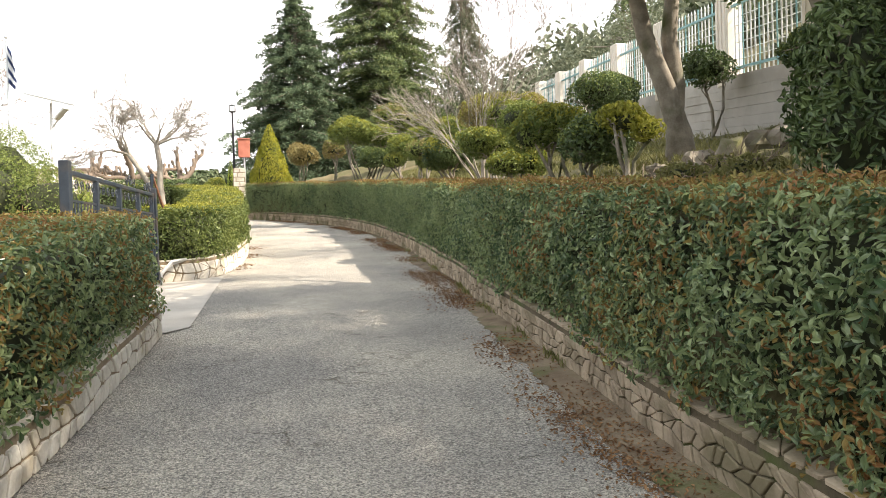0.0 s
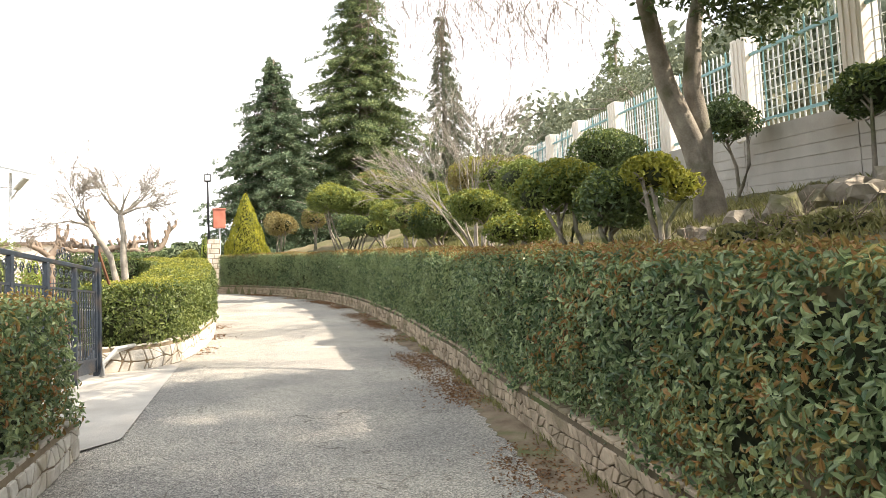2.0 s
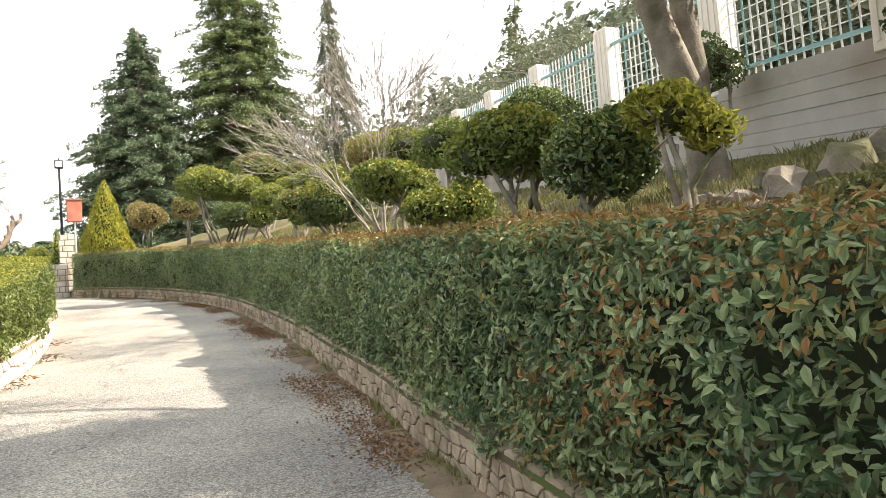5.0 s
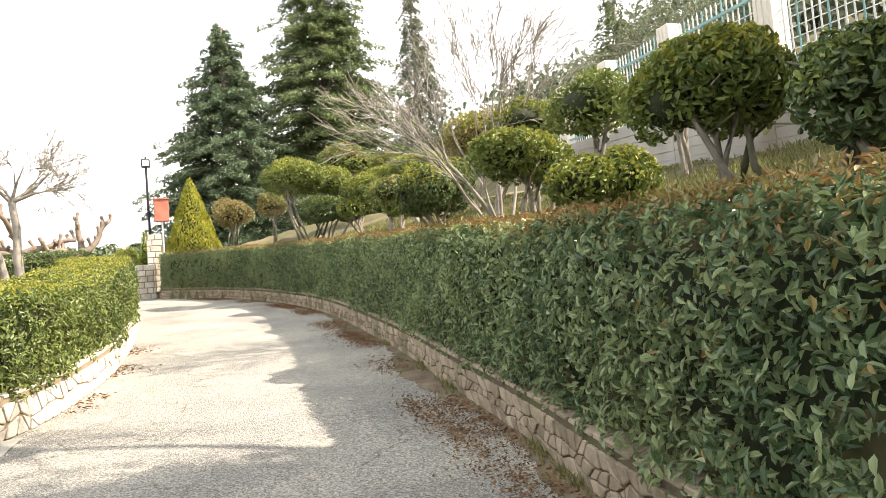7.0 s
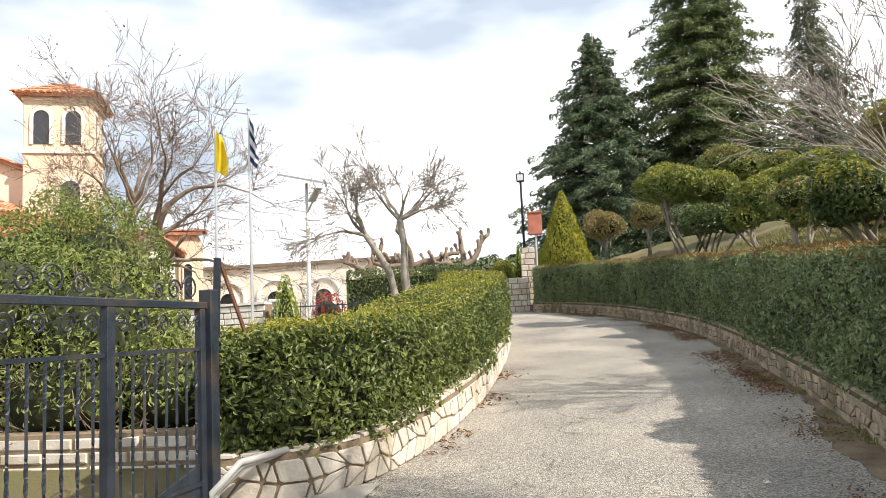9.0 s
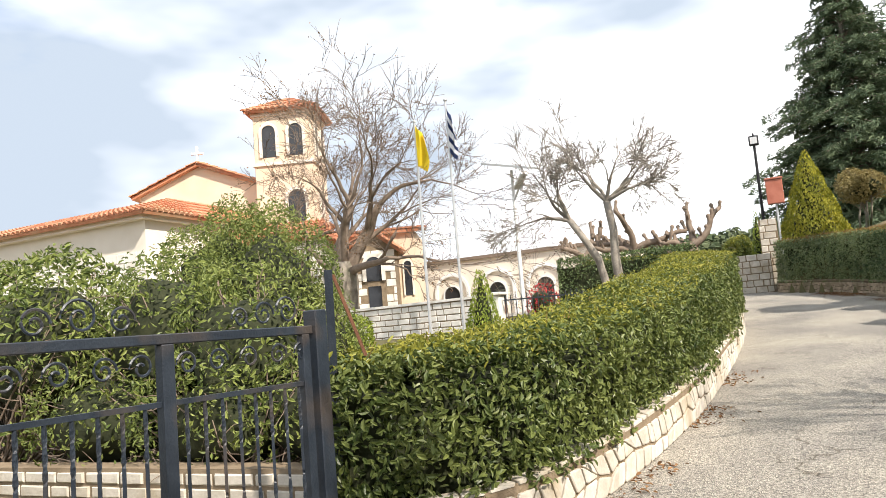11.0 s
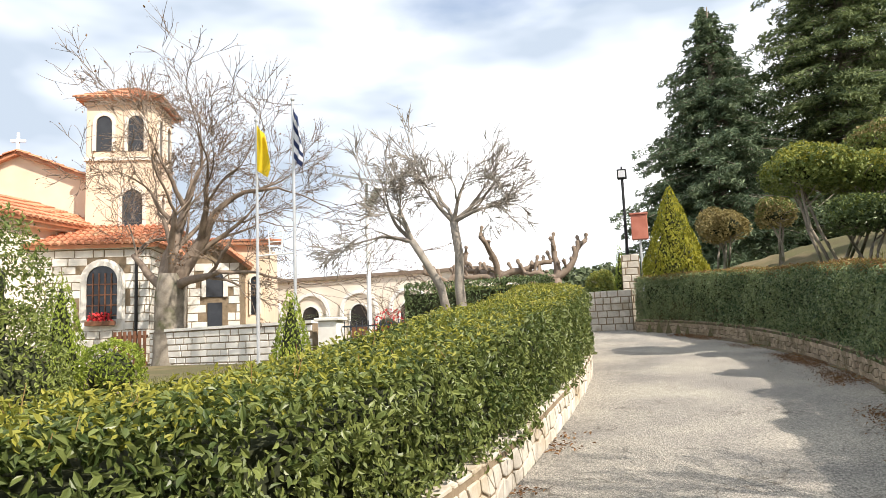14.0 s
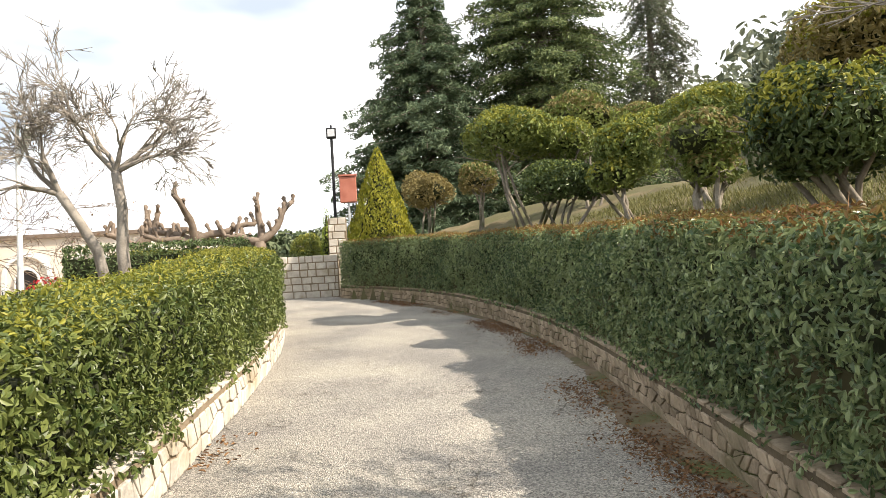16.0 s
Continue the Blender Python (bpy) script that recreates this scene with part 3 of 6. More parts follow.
KW_R = strip_wall(R, 0.2, 0.34, "kerb_wall_right", "low tan rubble stone wall under the long hedge", M_MORTB)
KW_L1 = strip_wall(L1, 0.2, 0.32, "kerb_wall_left", "low cream crazy-paved stone wall beside the drive", M_MORTW)
KW_L2 = strip_wall(L2, 0.2, 0.36, "kerb_wall_bend", "low cream crazy-paved stone wall round the bend", M_MORTW)
H_R = lambda s: np.interp(s, [0, 6, 9, 14, 22, 40], [1.55, 1.55, 1.56, 1.55, 1.58, 1.55]) + 0.02 * np.sin(s * 1.1)
H_L1 = lambda s: 1.3 + 0.02 * np.sin(s * 1.3) + 0 * s
H_L2 = lambda s: np.interp(s, [0, 2, 4, 8, 12, 24], [1.22, 1.16, 1.19, 1.33, 1.43, 1.46]) + 0.02 * np.sin(s * 1.2)
build_hedge(R, 0.05, 0.94, H_R, 1750, 0.062, M_LEAF, M_YOUNG, "long clipped evergreen hedge with reddish new growth on its top", 0.6, 1, bronze=11.0)
build_hedge(L1, 0.02, 1.4, H_L1, 1100, 0.062, M_LEAF, M_YOUNG, "clipped evergreen hedge with bronze tips beside the drive", 0.5, 2, bronze=14.0)
build_hedge(L2, 0.05, 1.33, H_L2, 1500, 0.066, M_LEAFL, M_YELLOW, "broad sunlit clipped hedge with yellow-green top on the bend", 0.4, 3)


# ---- trees and shrubs ----
def wander(rg, start, direction, length, r0, r1, bend=0.15, n=6, sag=0.0):
    pts, rad, p, d = [Vector(start)], [r0], Vector(start), Vector(direction).normalized()
    for i in range(n):
        d = (d + Vector(rg.normal(size=3)) * bend + Vector((0, 0, -sag))).normalized()
        p = p + d * (length / n)
        pts.append(p.copy())
        rad.append(r0 + (r1 - r0) * (i + 1) / n)
    return pts, rad, d


def branch_out(tb, rg, start, direction, length, r0, depth, kids, spread, shrink=0.66, bend=0.14, up=0.0, tips=None, sag=0.0, taper=0.45, rmin=0.006):
    pts, rad, d = wander(rg, start, direction, length, r0, r0 * taper, bend, 6 if depth > 1 else 4, sag)
    tb.add(pts, rad, 8 if r0 > 0.05 else 5 if r0 > 0.012 else 3)
    if depth == 0:
        if tips is not None:
            tips.append(pts[-1])
        return
    for k in range(kids):
        t = rg.uniform(0.35, 1.0) if k else 1.0
        i = min(int(t * (len(pts) - 1)), len(pts) - 2)
        f = t * (len(pts) - 1) - i
        p = pts[i].lerp(pts[i + 1], f)
        nd = ((pts[i + 1] - pts[i]).normalized() + Vector(rg.normal(size=3)) * spread + Vector((0, 0, up))).normalized()
        r = max(rmin, (rad[i] + (rad[i + 1] - rad[i]) * f) * (0.78 if k == 0 else rg.uniform(0.45, 0.7)))
        branch_out(tb, rg, p, nd, length * shrink * rg.uniform(0.75, 1.2), r, depth - 1, kids, spread, shrink, bend, up, tips, sag, taper, rmin)


def crown_leaves(rg, lobes, dens, size, aspect=0.5, under=0.35):
    """Leaves over the skin of uneven lobes (centre, radii)."""
    Ps, Ns = [], []
    for c, r in lobes:
        r = np.array(r)
        area = 4 * math.pi * (r[0] * r[1] + r[0] * r[2] + r[1] * r[2]) / 3
        n = int(area * dens)
        u = rnd_unit(rg, n)
        keep = (u[:, 2] > -0.25) | (rg.random(n) < under)
        u = u[keep]
        tufts = rnd_unit(rg, 46)
        near = (u @ tufts.T).max(1)
        k = 0.82 + 0.26 * np.clip((near - 0.82) / 0.16, 0, 1) + 0.07 * np.sin(u[:, 0] * 6 + c[0] * 9) * np.cos(u[:, 1] * 5 + c[1] * 7) + rg.uniform(-0.13, 0.07, len(u))
        Ps.append(np.array(c) + u * r * k[:, None])
        nn = u / r
        Ns.append(nn / np.linalg.norm(nn, axis=1, keepdims=True))
    return leaf_arrays(rg, np.concatenate(Ps), np.concatenate(Ns), size * 1.25, aspect, 1.2)


def lumpy_core(lobes, scale):
    bm = bmesh.new()
    for c, r in lobes:
        got = bmesh.ops.create_icosphere(bm, subdivisions=3, radius=1, matrix=Matrix.Translation(c) @ Matrix.Diagonal((r[0] * scale, r[1] * scale, r[2] * scale, 1)))
        for v in got["verts"]:
            d = v.co - Vector(c)
            v.co = Vector(c) + d * (1 + 0.22 * noise.noise(v.co * 3.1))
    return bm


def topiary(x, y, lobes, label, leafmat=M_SHRUB, topmat=None, dens=750, size=0.05, stems=3, seed=1, base=None, stemmat=M_BARK):
    """A clipped cloud shrub on bare stems; lobes: (dx, dy, top height over ground, rx, rz)."""
    rg = np.random.default_rng(seed)
    z0 = float(ground_z(x, y)) if base is None else base
    e = empty("cloud_pruned_shrub", label, "shrub", group="clipped shrubs on the bank")
    L = [((x + dx, y + dy, zt - rz), (rx, rx * 0.95, rz)) for dx, dy, zt, rx, rz in lobes]
    tufts = []
    for c, r in L:
        for j in range(8):
            u = rnd_unit(rg, 1)[0]
            u[2] = max(u[2], -0.45)
            q = rg.uniform(0.42, 0.62)
            tufts.append((tuple(np.array(c) + u * np.array(r) * (1.02 - q)), tuple(np.array(r) * q * np.array([1, 1, 1.35]))))
    tb = Tubes(6)
    for k in range(stems):
        c, r = L[k % len(L)]
        b = Vector((x + rg.normal() * 0.10, y + rg.normal() * 0.10, z0 - 0.06))
        t = Vector((c[0] + rg.uniform(-0.5, 0.5) * r[0], c[1] + rg.uniform(-0.5, 0.5) * r[1], c[2] - r[2] * 0.3))
        m = b.lerp(t, 0.5) + Vector((rg.normal() * 0.08, rg.normal() * 0.08, 0))
        tb.add([b, b.lerp(m, 0.5) + Vector((0.02, 0, 0)), m, m.lerp(t, 0.6), t], [0.036, 0.032, 0.028, 0.022, 0.012])
        for j in range(3):
            q = m.lerp(t, rg.uniform(0.2, 0.9))
            tb.add([q, q + Vector((rg.normal() * 0.2 * r[0], rg.normal() * 0.2 * r[0], r[2] * 0.5)), q + Vector((rg.normal() * 0.5 * r[0], rg.normal() * 0.5 * r[0], r[2] * 0.9))], [0.014, 0.011, 0.006])
    tb.make("stem", stemmat, e)
    # Dark lumps painted as the shaded inside of the crown.
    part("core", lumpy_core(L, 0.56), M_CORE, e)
    V, F = crown_leaves(rg, tufts, dens * 0.55, size, under=0.85)
    tagged(arrays("leaves", V, F, leafmat, e), kind="stuff")
    if topmat:
        caps = [((c[0], c[1], c[2] + r[2] * 0.25), (r[0] * 0.9, r[1] * 0.9, r[2] * 0.82)) for c, r in tufts]
        V, F = crown_leaves(rg, caps, dens * 0.55, size * 0.9, under=0.0)
        tagged(arrays("new_growth", V, F, topmat, e, "fresh yellow-green shoots on the crown"), kind="stuff")
    return e


def cone_tree(x, y, z0, height, radius, material, label, seed, dens=900, size=0.06):
    rg = np.random.default_rng(seed)
    e = empty("cone_cypress", label, "conifer", (0, 0, 0), "cone-shaped cypresses")
    bm = bmesh.new()
    rod(bm, (x, y, z0 - 0.1), (x, y, z0 + height * 0.4), 0.05, 0.03)
    part("trunk", bm, M_BARK, e)
    # Dark cone that paints the inner shade behind the sprays.
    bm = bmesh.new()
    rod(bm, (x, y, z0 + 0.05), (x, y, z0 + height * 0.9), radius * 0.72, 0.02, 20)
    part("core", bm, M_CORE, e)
    n = int(dens * math.pi * radius * height)
    u = 1 - np.sqrt(rg.random(n))
    a = rg.uniform(0, 2 * math.pi, n)
    prof = (1 - u) ** 0.85 * np.clip(u / 0.10 + 0.55, 0, 1)
    rr = radius * prof * (1 + 0.06 * np.sin(a * 5 + u * 20) + rg.uniform(-0.14, 0.05, n)) + 0.02
    P = np.c_[x + rr * np.cos(a), y + rr * np.sin(a), z0 + 0.04 + u * height]
    N = np.c_[np.cos(a), np.sin(a), np.full(n, 0.35)]
    V, F = leaf_arrays(rg, P, N, size, 0.4, 0.9, -1.5)
    tagged(arrays("sprays", V, F, material, e), kind="stuff")
    return e


def conifer(x, y, z0, height, radius, material, label, seed, tiers=30, per=11, full=0.92, droop=0.25, dens=26, size=0.26):
    rg = np.random.default_rng(seed)
    e = empty("conifer_tree", label, "conifer")
    tb = Tubes(8)
    tb.add([Vector((x, y, z0 - 0.3)), Vector((x, y, z0 + height * 0.5)), Vector((x + 0.1, y, z0 + height))], [radius * 0.09, radius * 0.05, 0.02])
    tb.make("trunk", M_BARK, e)
    lb = Tubes(4)
    Ps, Ns = [], []
    for i in range(tiers):
        u = i / tiers
        z = z0 + height * (0.05 + 0.93 * u)
        rr = radius * (1 - u) ** full * (0.9 + 0.2 * math.sin(i * 1.7)) + 0.12
        for k in range(max(4, int(per * (1 - u * 0.5)))):
            a = rg.uniform(0, 2 * math.pi)
            z = z0 + height * (0.05 + 0.93 * u) + rg.normal() * height * 0.03
            ln = rr * rg.uniform(0.72, 1.12)
            d = Vector((math.cos(a), math.sin(a), 0))
            pts = [Vector((x, y, z)), Vector((x, y, z)) + d * ln * 0.5 + Vector((0, 0, ln * 0.06)), Vector((x, y, z)) + d * ln + Vector((0, 0, -droop * ln + rg.normal() * 0.1))]
            lb.add(pts, [0.03, 0.02, 0.008])
            n = int(dens * ln) + 6
            t = rg.uniform(0.22, 1.0, n) ** 0.8
            c = np.array(pts[0]) + np.array(d) * (t * ln)[:, None]
            c[:, 2] += np.where(t < 0.5, t * 0.12, 0.06 - (t - 0.5) * 2 * (droop + 0.06)) * ln
            side = np.array((-d.y, d.x, 0))
            wd = 0.30 * ln * (1.15 - t)
            c += side * (rg.uniform(-1, 1, n) * wd)[:, None] + np.c_[np.zeros(n), np.zeros(n), rg.uniform(-0.2, 0.1, n)]
            Ps.append(c)
            Ns.append(np.c_[np.full(n, d.x * 0.4), np.full(n, d.y * 0.4), np.full(n, 1.0)])
    tagged(lb.make("branchwork", M_BARK, e), kind="stuff")
    P, N = np.concatenate(Ps), np.concatenate(Ns)
    V, F = leaf_arrays(rg, P, N, size, 0.24, 0.9, 0.6)
    tagged(arrays("crown", V, F, material, e), kind="stuff")
    return e


# ---- the bank: shrubs ----
YG = "cloud-pruned shrub with glossy green leaves and yellow new shoots"
topiary(4.45, 11.7, [(-0.05, 0, 2.78, 0.5, 0.32), (0.3, 0.1, 2.72, 0.42, 0.3), (-0.34, 0.1, 2.6, 0.36, 0.26)], YG, M_SHRUB, M_YELLOW, 1100, 0.055, 5, 11)
topiary(4.55, 10.6, [(0, 0, 2.52, 0.5, 0.36), (0.4, 0.25, 2.46, 0.4, 0.32)], "broad dark green cloud-pruned shrub on bare stems", M_DARK, M_SHRUB, 1100, 0.055, 4, 12)
topiary(4.5, 9.6, [(0.0, 0.1, 2.45, 0.33, 0.2), (0.25, -0.1, 2.3, 0.25, 0.16)], "thin yellow-green shrub on twisted stems", M_YELLOW, M_YELLOW, 700, 0.055, 3, 13)
topiary(4.95, 14.1, [(-0.1, 0, 3.26, 0.48, 0.3)], "tall single-stemmed clipped shrub with a flat round head", M_SHRUB, None, 1000, 0.05, 2, 14)
topiary(4.75, 15.3, [(-0.2, 0, 3.0, 0.58, 0.3), (0.25, 0.1, 2.85, 0.4, 0.25)], YG, M_SHRUB, M_YELLOW, 1000, 0.05, 4, 15)
topiary(4.65, 13.6, [(-0.25, 0, 2.3, 0.36, 0.22), (0.2, 0, 2.38, 0.36, 0.25)], "low rounded green shrub behind the hedge", M_SHRUB, M_YELLOW, 1000, 0.05, 3, 16)
topiary(5.35, 20.0, [(0, 0, 3.62, 0.72, 0.5), (-0.35, 0.2, 3.4, 0.5, 0.4)], "large dark clipped shrub on a thick forked stem", M_DARK, M_YELLOW, 900, 0.06, 6, 17)
topiary(5.1, 22.2, [(0, 0, 3.66, 0.5, 0.3), (0.2, 0.1, 3.3, 0.38, 0.22)], "clipped shrub with bronze top on pale bare stems", M_SHRUB, M_RUSTY, 900, 0.055, 4, 18)
topiary(5.05, 24.2, [(0, 0, 4.02, 0.52, 0.38), (-0.3, 0, 3.6, 0.4, 0.26)], YG, M_SHRUB, M_YELLOW, 900, 0.06, 4, 19)
topiary(4.5, 28.0, [(-0.35, 0, 5.25, 1.0, 0.5), (0.6, 0.2, 5.0, 0.75, 0.42)], "wide umbrella-shaped clipped shrub with yellow-green crown", M_SHRUB, M_YELLOW, 600, 0.07, 6, 20)
topiary(6.6, 31.5, [(0, 0, 6.3, 1.15, 0.5), (1.0, 0.2, 6.1, 0.8, 0.4)], "high umbrella-shaped clipped shrub with a bronze top", M_SHRUB, M_RUSTY, 500, 0.075, 5, 21)
topiary(4.75, 27.3, [(0, 0, 4.0, 0.75, 0.32), (0.6, 0.1, 3.9, 0.5, 0.26)], "low spreading grey-green clipped shrub", M_DARK, M_SHRUB, 700, 0.06, 4, 22)
topiary(2.95, 33.9, [(0, 0, 5.0, 0.72, 0.46)], "rounded clipped shrub with bronzed leaves", M_RUSTY, M_RUSTY, 700, 0.065, 4, 23)
topiary(4.15, 33.2, [(0, 0, 5.05, 0.55, 0.36)], "rounded clipped shrub with bronzed leaves", M_RUSTY, M_SHRUB, 700, 0.065, 3, 24)
topiary(5.9, 17.6, [(0, 0, 4.0, 0.6, 0.35)], "tall clipped green shrub before the concrete wall", M_SHRUB, M_YELLOW, 800, 0.055, 3, 25)
topiary(7.3, 15.6, [(0, 0, 4.2, 0.7, 0.4), (0.7, 0.6, 4.3, 0.6, 0.36)], "dark rounded shrub close to the concrete wall", M_DARK, M_SHRUB, 800, 0.055, 3, 26)
topiary(7.6, 12.2, [(0, 0, 3.9, 0.5, 0.32)], "dark ball-headed shrub beside the concrete wall", M_DARK, None, 900, 0.055, 2, 27)
topiary(6.9, 9.1, [(0, 0, 3.35, 0.45, 0.26), (0.3, -0.3, 3.5, 0.4, 0.26)], "bonsai-like dark shrub on a crooked stem", M_DARK, M_SHRUB, 900, 0.055, 2, 28)
topiary(7.4, 22.5, [(0, 0, 5.0, 1.0, 0.5), (1.1, 0.5, 5.2, 0.9, 0.5)], "tall rust-tinted shrub high on the bank", M_RUSTY, M_YELLOW, 500, 0.07, 4, 29)
topiary(6.9, 26.0, [(0, 0, 4.9, 0.9, 0.45), (-0.6, 0.6, 4.7, 0.6, 0.4)], YG, M_SHRUB, M_YELLOW, 600, 0.065, 4, 30)
topiary(-0.75, 39.0, [(0, 0, 3.95, 0.55, 0.5)], "rounded green shrub behind the stone wall", M_SHRUB, M_YELLOW, 600, 0.065, 3, 31)

cone_tree(1.66, 35.9, 3.3, 2.85, 0.98, M_CONE, "golden cone-shaped cypress at the end of the hedge", 41, 700, 0.10)
cone_tree(-0.05, 38.4, 2.6, 2.2, 0.28, M_CONEG, "slim green cone cypress behind the stone wall", 42, 700, 0.08)
cone_tree(-3.95, 22.7, 1.0, 1.65, 0.42, M_CONEG, "small bright green cone cypress in the lower garden", 43, 1200, 0.06)
cone_tree(-6.5, 21.0, 0.95, 1.95, 0.5, M_CONEG, "small bright green cone cypress in the lower garden", 44, 1200, 0.06)
conifer(3.75, 44.5, 2.6, 12.6, 4.6, M_SPRUCE, "tall blue-green conifer with a narrow bare tip", 51, 46, 20, 0.7, 0.12, 44, 0.26)
conifer(9.2, 46.5, 3.2, 18.5, 5.6, M_FIR, "very tall dense dark green conifer", 52, 54, 20, 0.62, 0.14, 42, 0.27)
conifer(15.5, 50, 6, 15.0, 3.2, M_OLIVE, "thin grey-green drooping conifer", 53, 40, 15, 0.8, 0.45, 30, 0.24)
conifer(19, 34, 6.5, 8.0, 2.2, M_FIR, "dark conifer behind the fence", 54, 24, 9, 0.8)


def bare_tree(x, y, z0, stems, material, label, seed, depth=4, kids=3, spread=0.42, shrink=0.68, bend=0.12, up=0.0, sag=0.0, rmin=0.006):
    """stems: (direction, length, radius)."""
    rg = np.random.default_rng(seed)
    e = empty("bare_tree", label, "tree")
    tb, tips = Tubes(6), []
    tb.fine = Tubes(4)
    for d, ln, r in stems:
        branch_out(tb, rg, (x + rg.normal() * r, y + rg.normal() * r, z0 - 0.15), d, ln, r, depth, kids, spread, shrink, bend, up, tips, sag, 0.45, rmin)
    tb.make("trunk", material, e)
    if tb.fine.v:
        tagged(tb.fine.make("branchwork", material, e), kind="stuff")
    return e, tips, rg


def umbrella_tree(x, y):
    """Two clean pale trunks that open into a broad crown of arching twigs."""
    rg = np.random.default_rng(61)
    e = empty("bare_tree", "pale leafless tree with two leaning trunks and a broad twiggy crown", "tree")
    V3 = lambda dx, dy, z: Vector((x + dx, y + dy, z))
    tb = Tubes(8)
    tb.fine = Tubes(4)
    tb.add([V3(0.0, 0, 1.0), V3(-0.1, 0, 2.0), V3(-0.27, 0, 2.8), V3(-0.55, 0, 3.3), V3(-0.8, 0, 3.7)], [0.11, 0.095, 0.085, 0.075, 0.07])
    tb.add([V3(0.25, 0.1, 1.0), V3(0.12, 0.1, 2.0), V3(0.06, 0.1, 2.8), V3(0.08, 0.1, 3.4), V3(0.0, 0.1, 4.0)], [0.12, 0.1, 0.095, 0.085, 0.08])
    for start, limbs in ((V3(-0.8, 0, 3.7), ((-1.0, 0.1, 1.1, 0.75), (-1.1, -0.2, 0.45, 0.7), (-0.5, 0.5, 1.0, 0.7), (-0.2, -0.5, 1.0, 0.6))),
                         (V3(0.0, 0.1, 4.0), ((-0.85, 0.0, 1.1, 0.85), (-0.3, 0.4, 1.2, 0.6), (0.3, -0.2, 1.0, 0.6), (0.9, 0.2, 0.8, 0.75), (1.0, -0.3, 0.4, 0.7), (0.6, 0.6, 0.7, 0.65)))):
        for dx, dy, dz, ln in limbs:
            branch_out(tb, rg, start, (dx, dy, dz), ln * 0.92, 0.05, 5, 3, 0.33, 0.77, 0.10, 0.0, None, 0.01, 0.55, 0.008)
    tb.make("trunk", M_PALE, e)
    tagged(tb.fine.make("branchwork", M_PALE, e), kind="stuff")


umbrella_tree(-2.35, 26.0)
bare_tree(5.3, 17.3, 1.9, [((-0.2, 0.1, 1.0), 1.5, 0.035), ((-0.05, 0.15, 1.0), 1.6, 0.035), ((0.1, 0.1, 1.0), 1.7, 0.04), ((-0.5, 0.1, 1.0), 1.4, 0.03), ((0.25, 0.0, 1.0), 1.6, 0.035), ((-0.3, -0.2, 1.0), 1.4, 0.03)],
          M_PALE, "many-stemmed leafless tree with pale bark", 62, 5, 3, 0.22, 0.68, 0.09, 0.05)
rg = np.random.default_rng(63)
tips = []
church_tree = empty("bare_tree", "big leafless tree with a thick furrowed trunk before the church", "tree")
tb = Tubes(14)
tb.add([Vector((-11.9, 30.7, z)) + Vector((dx, 0, 0)) for z, dx in ((1.2, 0), (1.7, 0), (2.6, -0.03), (3.4, 0), (4.0, 0.02))], [0.58, 0.48, 0.43, 0.44, 0.36])
tb.make("trunk", M_BARK, church_tree)
tb = Tubes(6)
for d, ln, r in (((-0.5, 0.1, 1.0), 2.4, 0.27), ((-0.12, 0.2, 1.0), 2.5, 0.24), ((0.5, 0.0, 1.0), 2.5, 0.25), ((0.85, -0.3, 0.7), 2.2, 0.15), ((-0.9, 0.2, 0.7), 2.2, 0.15), ((0.2, -0.4, 0.9), 2.3, 0.14)):
    branch_out(tb, rg, (-11.9 + d[0] * 0.2, 30.7, 3.6), d, ln, r, 6, 3, 0.40, 0.73, 0.12, 0.03, tips, 0.0, 0.45, 0.009)
tb.make("branchwork", M_TWIG, church_tree)
P = np.array([tuple(t) for t in tips])[::2] + rg.normal(size=(len(tips[::2]), 3)) * 0.04
V, F = leaf_arrays(rg, P, rnd_unit(rg, len(P)), 0.065, 0.6)
tagged(arrays("withered_leaves", V, F, M_LITTER, church_tree, "withered brown leaves left on the twigs"), kind="stuff")
bare_tree(-9.5, 43.0, 1.9, [((-0.3, 0.1, 1.0), 1.3, 0.06), ((0.3, 0.1, 1.0), 1.3, 0.06)], M_TWIG, "small leafless tree before the long building", 64, 4, 3, 0.45, 0.7)


def pollard(x, y, z0, seed, arms, label):
    rg = np.random.default_rng(seed)
    e = empty("pollarded_tree", label, "tree")
    tb = Tubes(8)
    top = Vector((x, y, z0 + 2.2))
    tb.add([Vector((x, y, z0 - 0.2)), Vector((x + 0.05, y, z0 + 1.1)), top], [0.26, 0.2, 0.2])
    for dx, dz, ln in arms:
        pts, rad, d = wander(rg, top, (dx, rg.normal() * 0.25, dz), ln, 0.15, 0.08, 0.2, 7)
        tb.add(pts, rad)
        for k in range(2, 8):
            q = pts[k]
            t = q + Vector((rg.normal() * 0.12, rg.normal() * 0.12, rg.uniform(0.18, 0.42)))
            tb.add([q, q.lerp(t, 0.6), t, t + Vector((0, 0, 0.07))], [0.07, 0.055, 0.085, 0.03])
    tb.make("trunk", M_TWIG, e)


pollard(-4.6, 40.3, 1.9, 71, [(-1.0, 0.35, 1.8), (0.0, 1.0, 1.9), (1.0, 0.5, 2.1), (1.0, 0.15, 1.5), (-0.9, 0.05, 1.7)], "pollarded plane tree with knuckled bare arms")
pollard(-2.5, 40.6, 1.8, 72, [(-0.9, 0.5, 1.2), (0.25, 1.0, 1.5), (1.0, 0.75, 1.9)], "pollarded plane tree with knuckled bare arms")
pollard(-6.9, 41.5, 1.9, 73, [(-0.9, 0.4, 1.4), (0.4, 1.0, 1.2), (1.0, 0.4, 1.5)], "pollarded plane tree with knuckled bare arms")


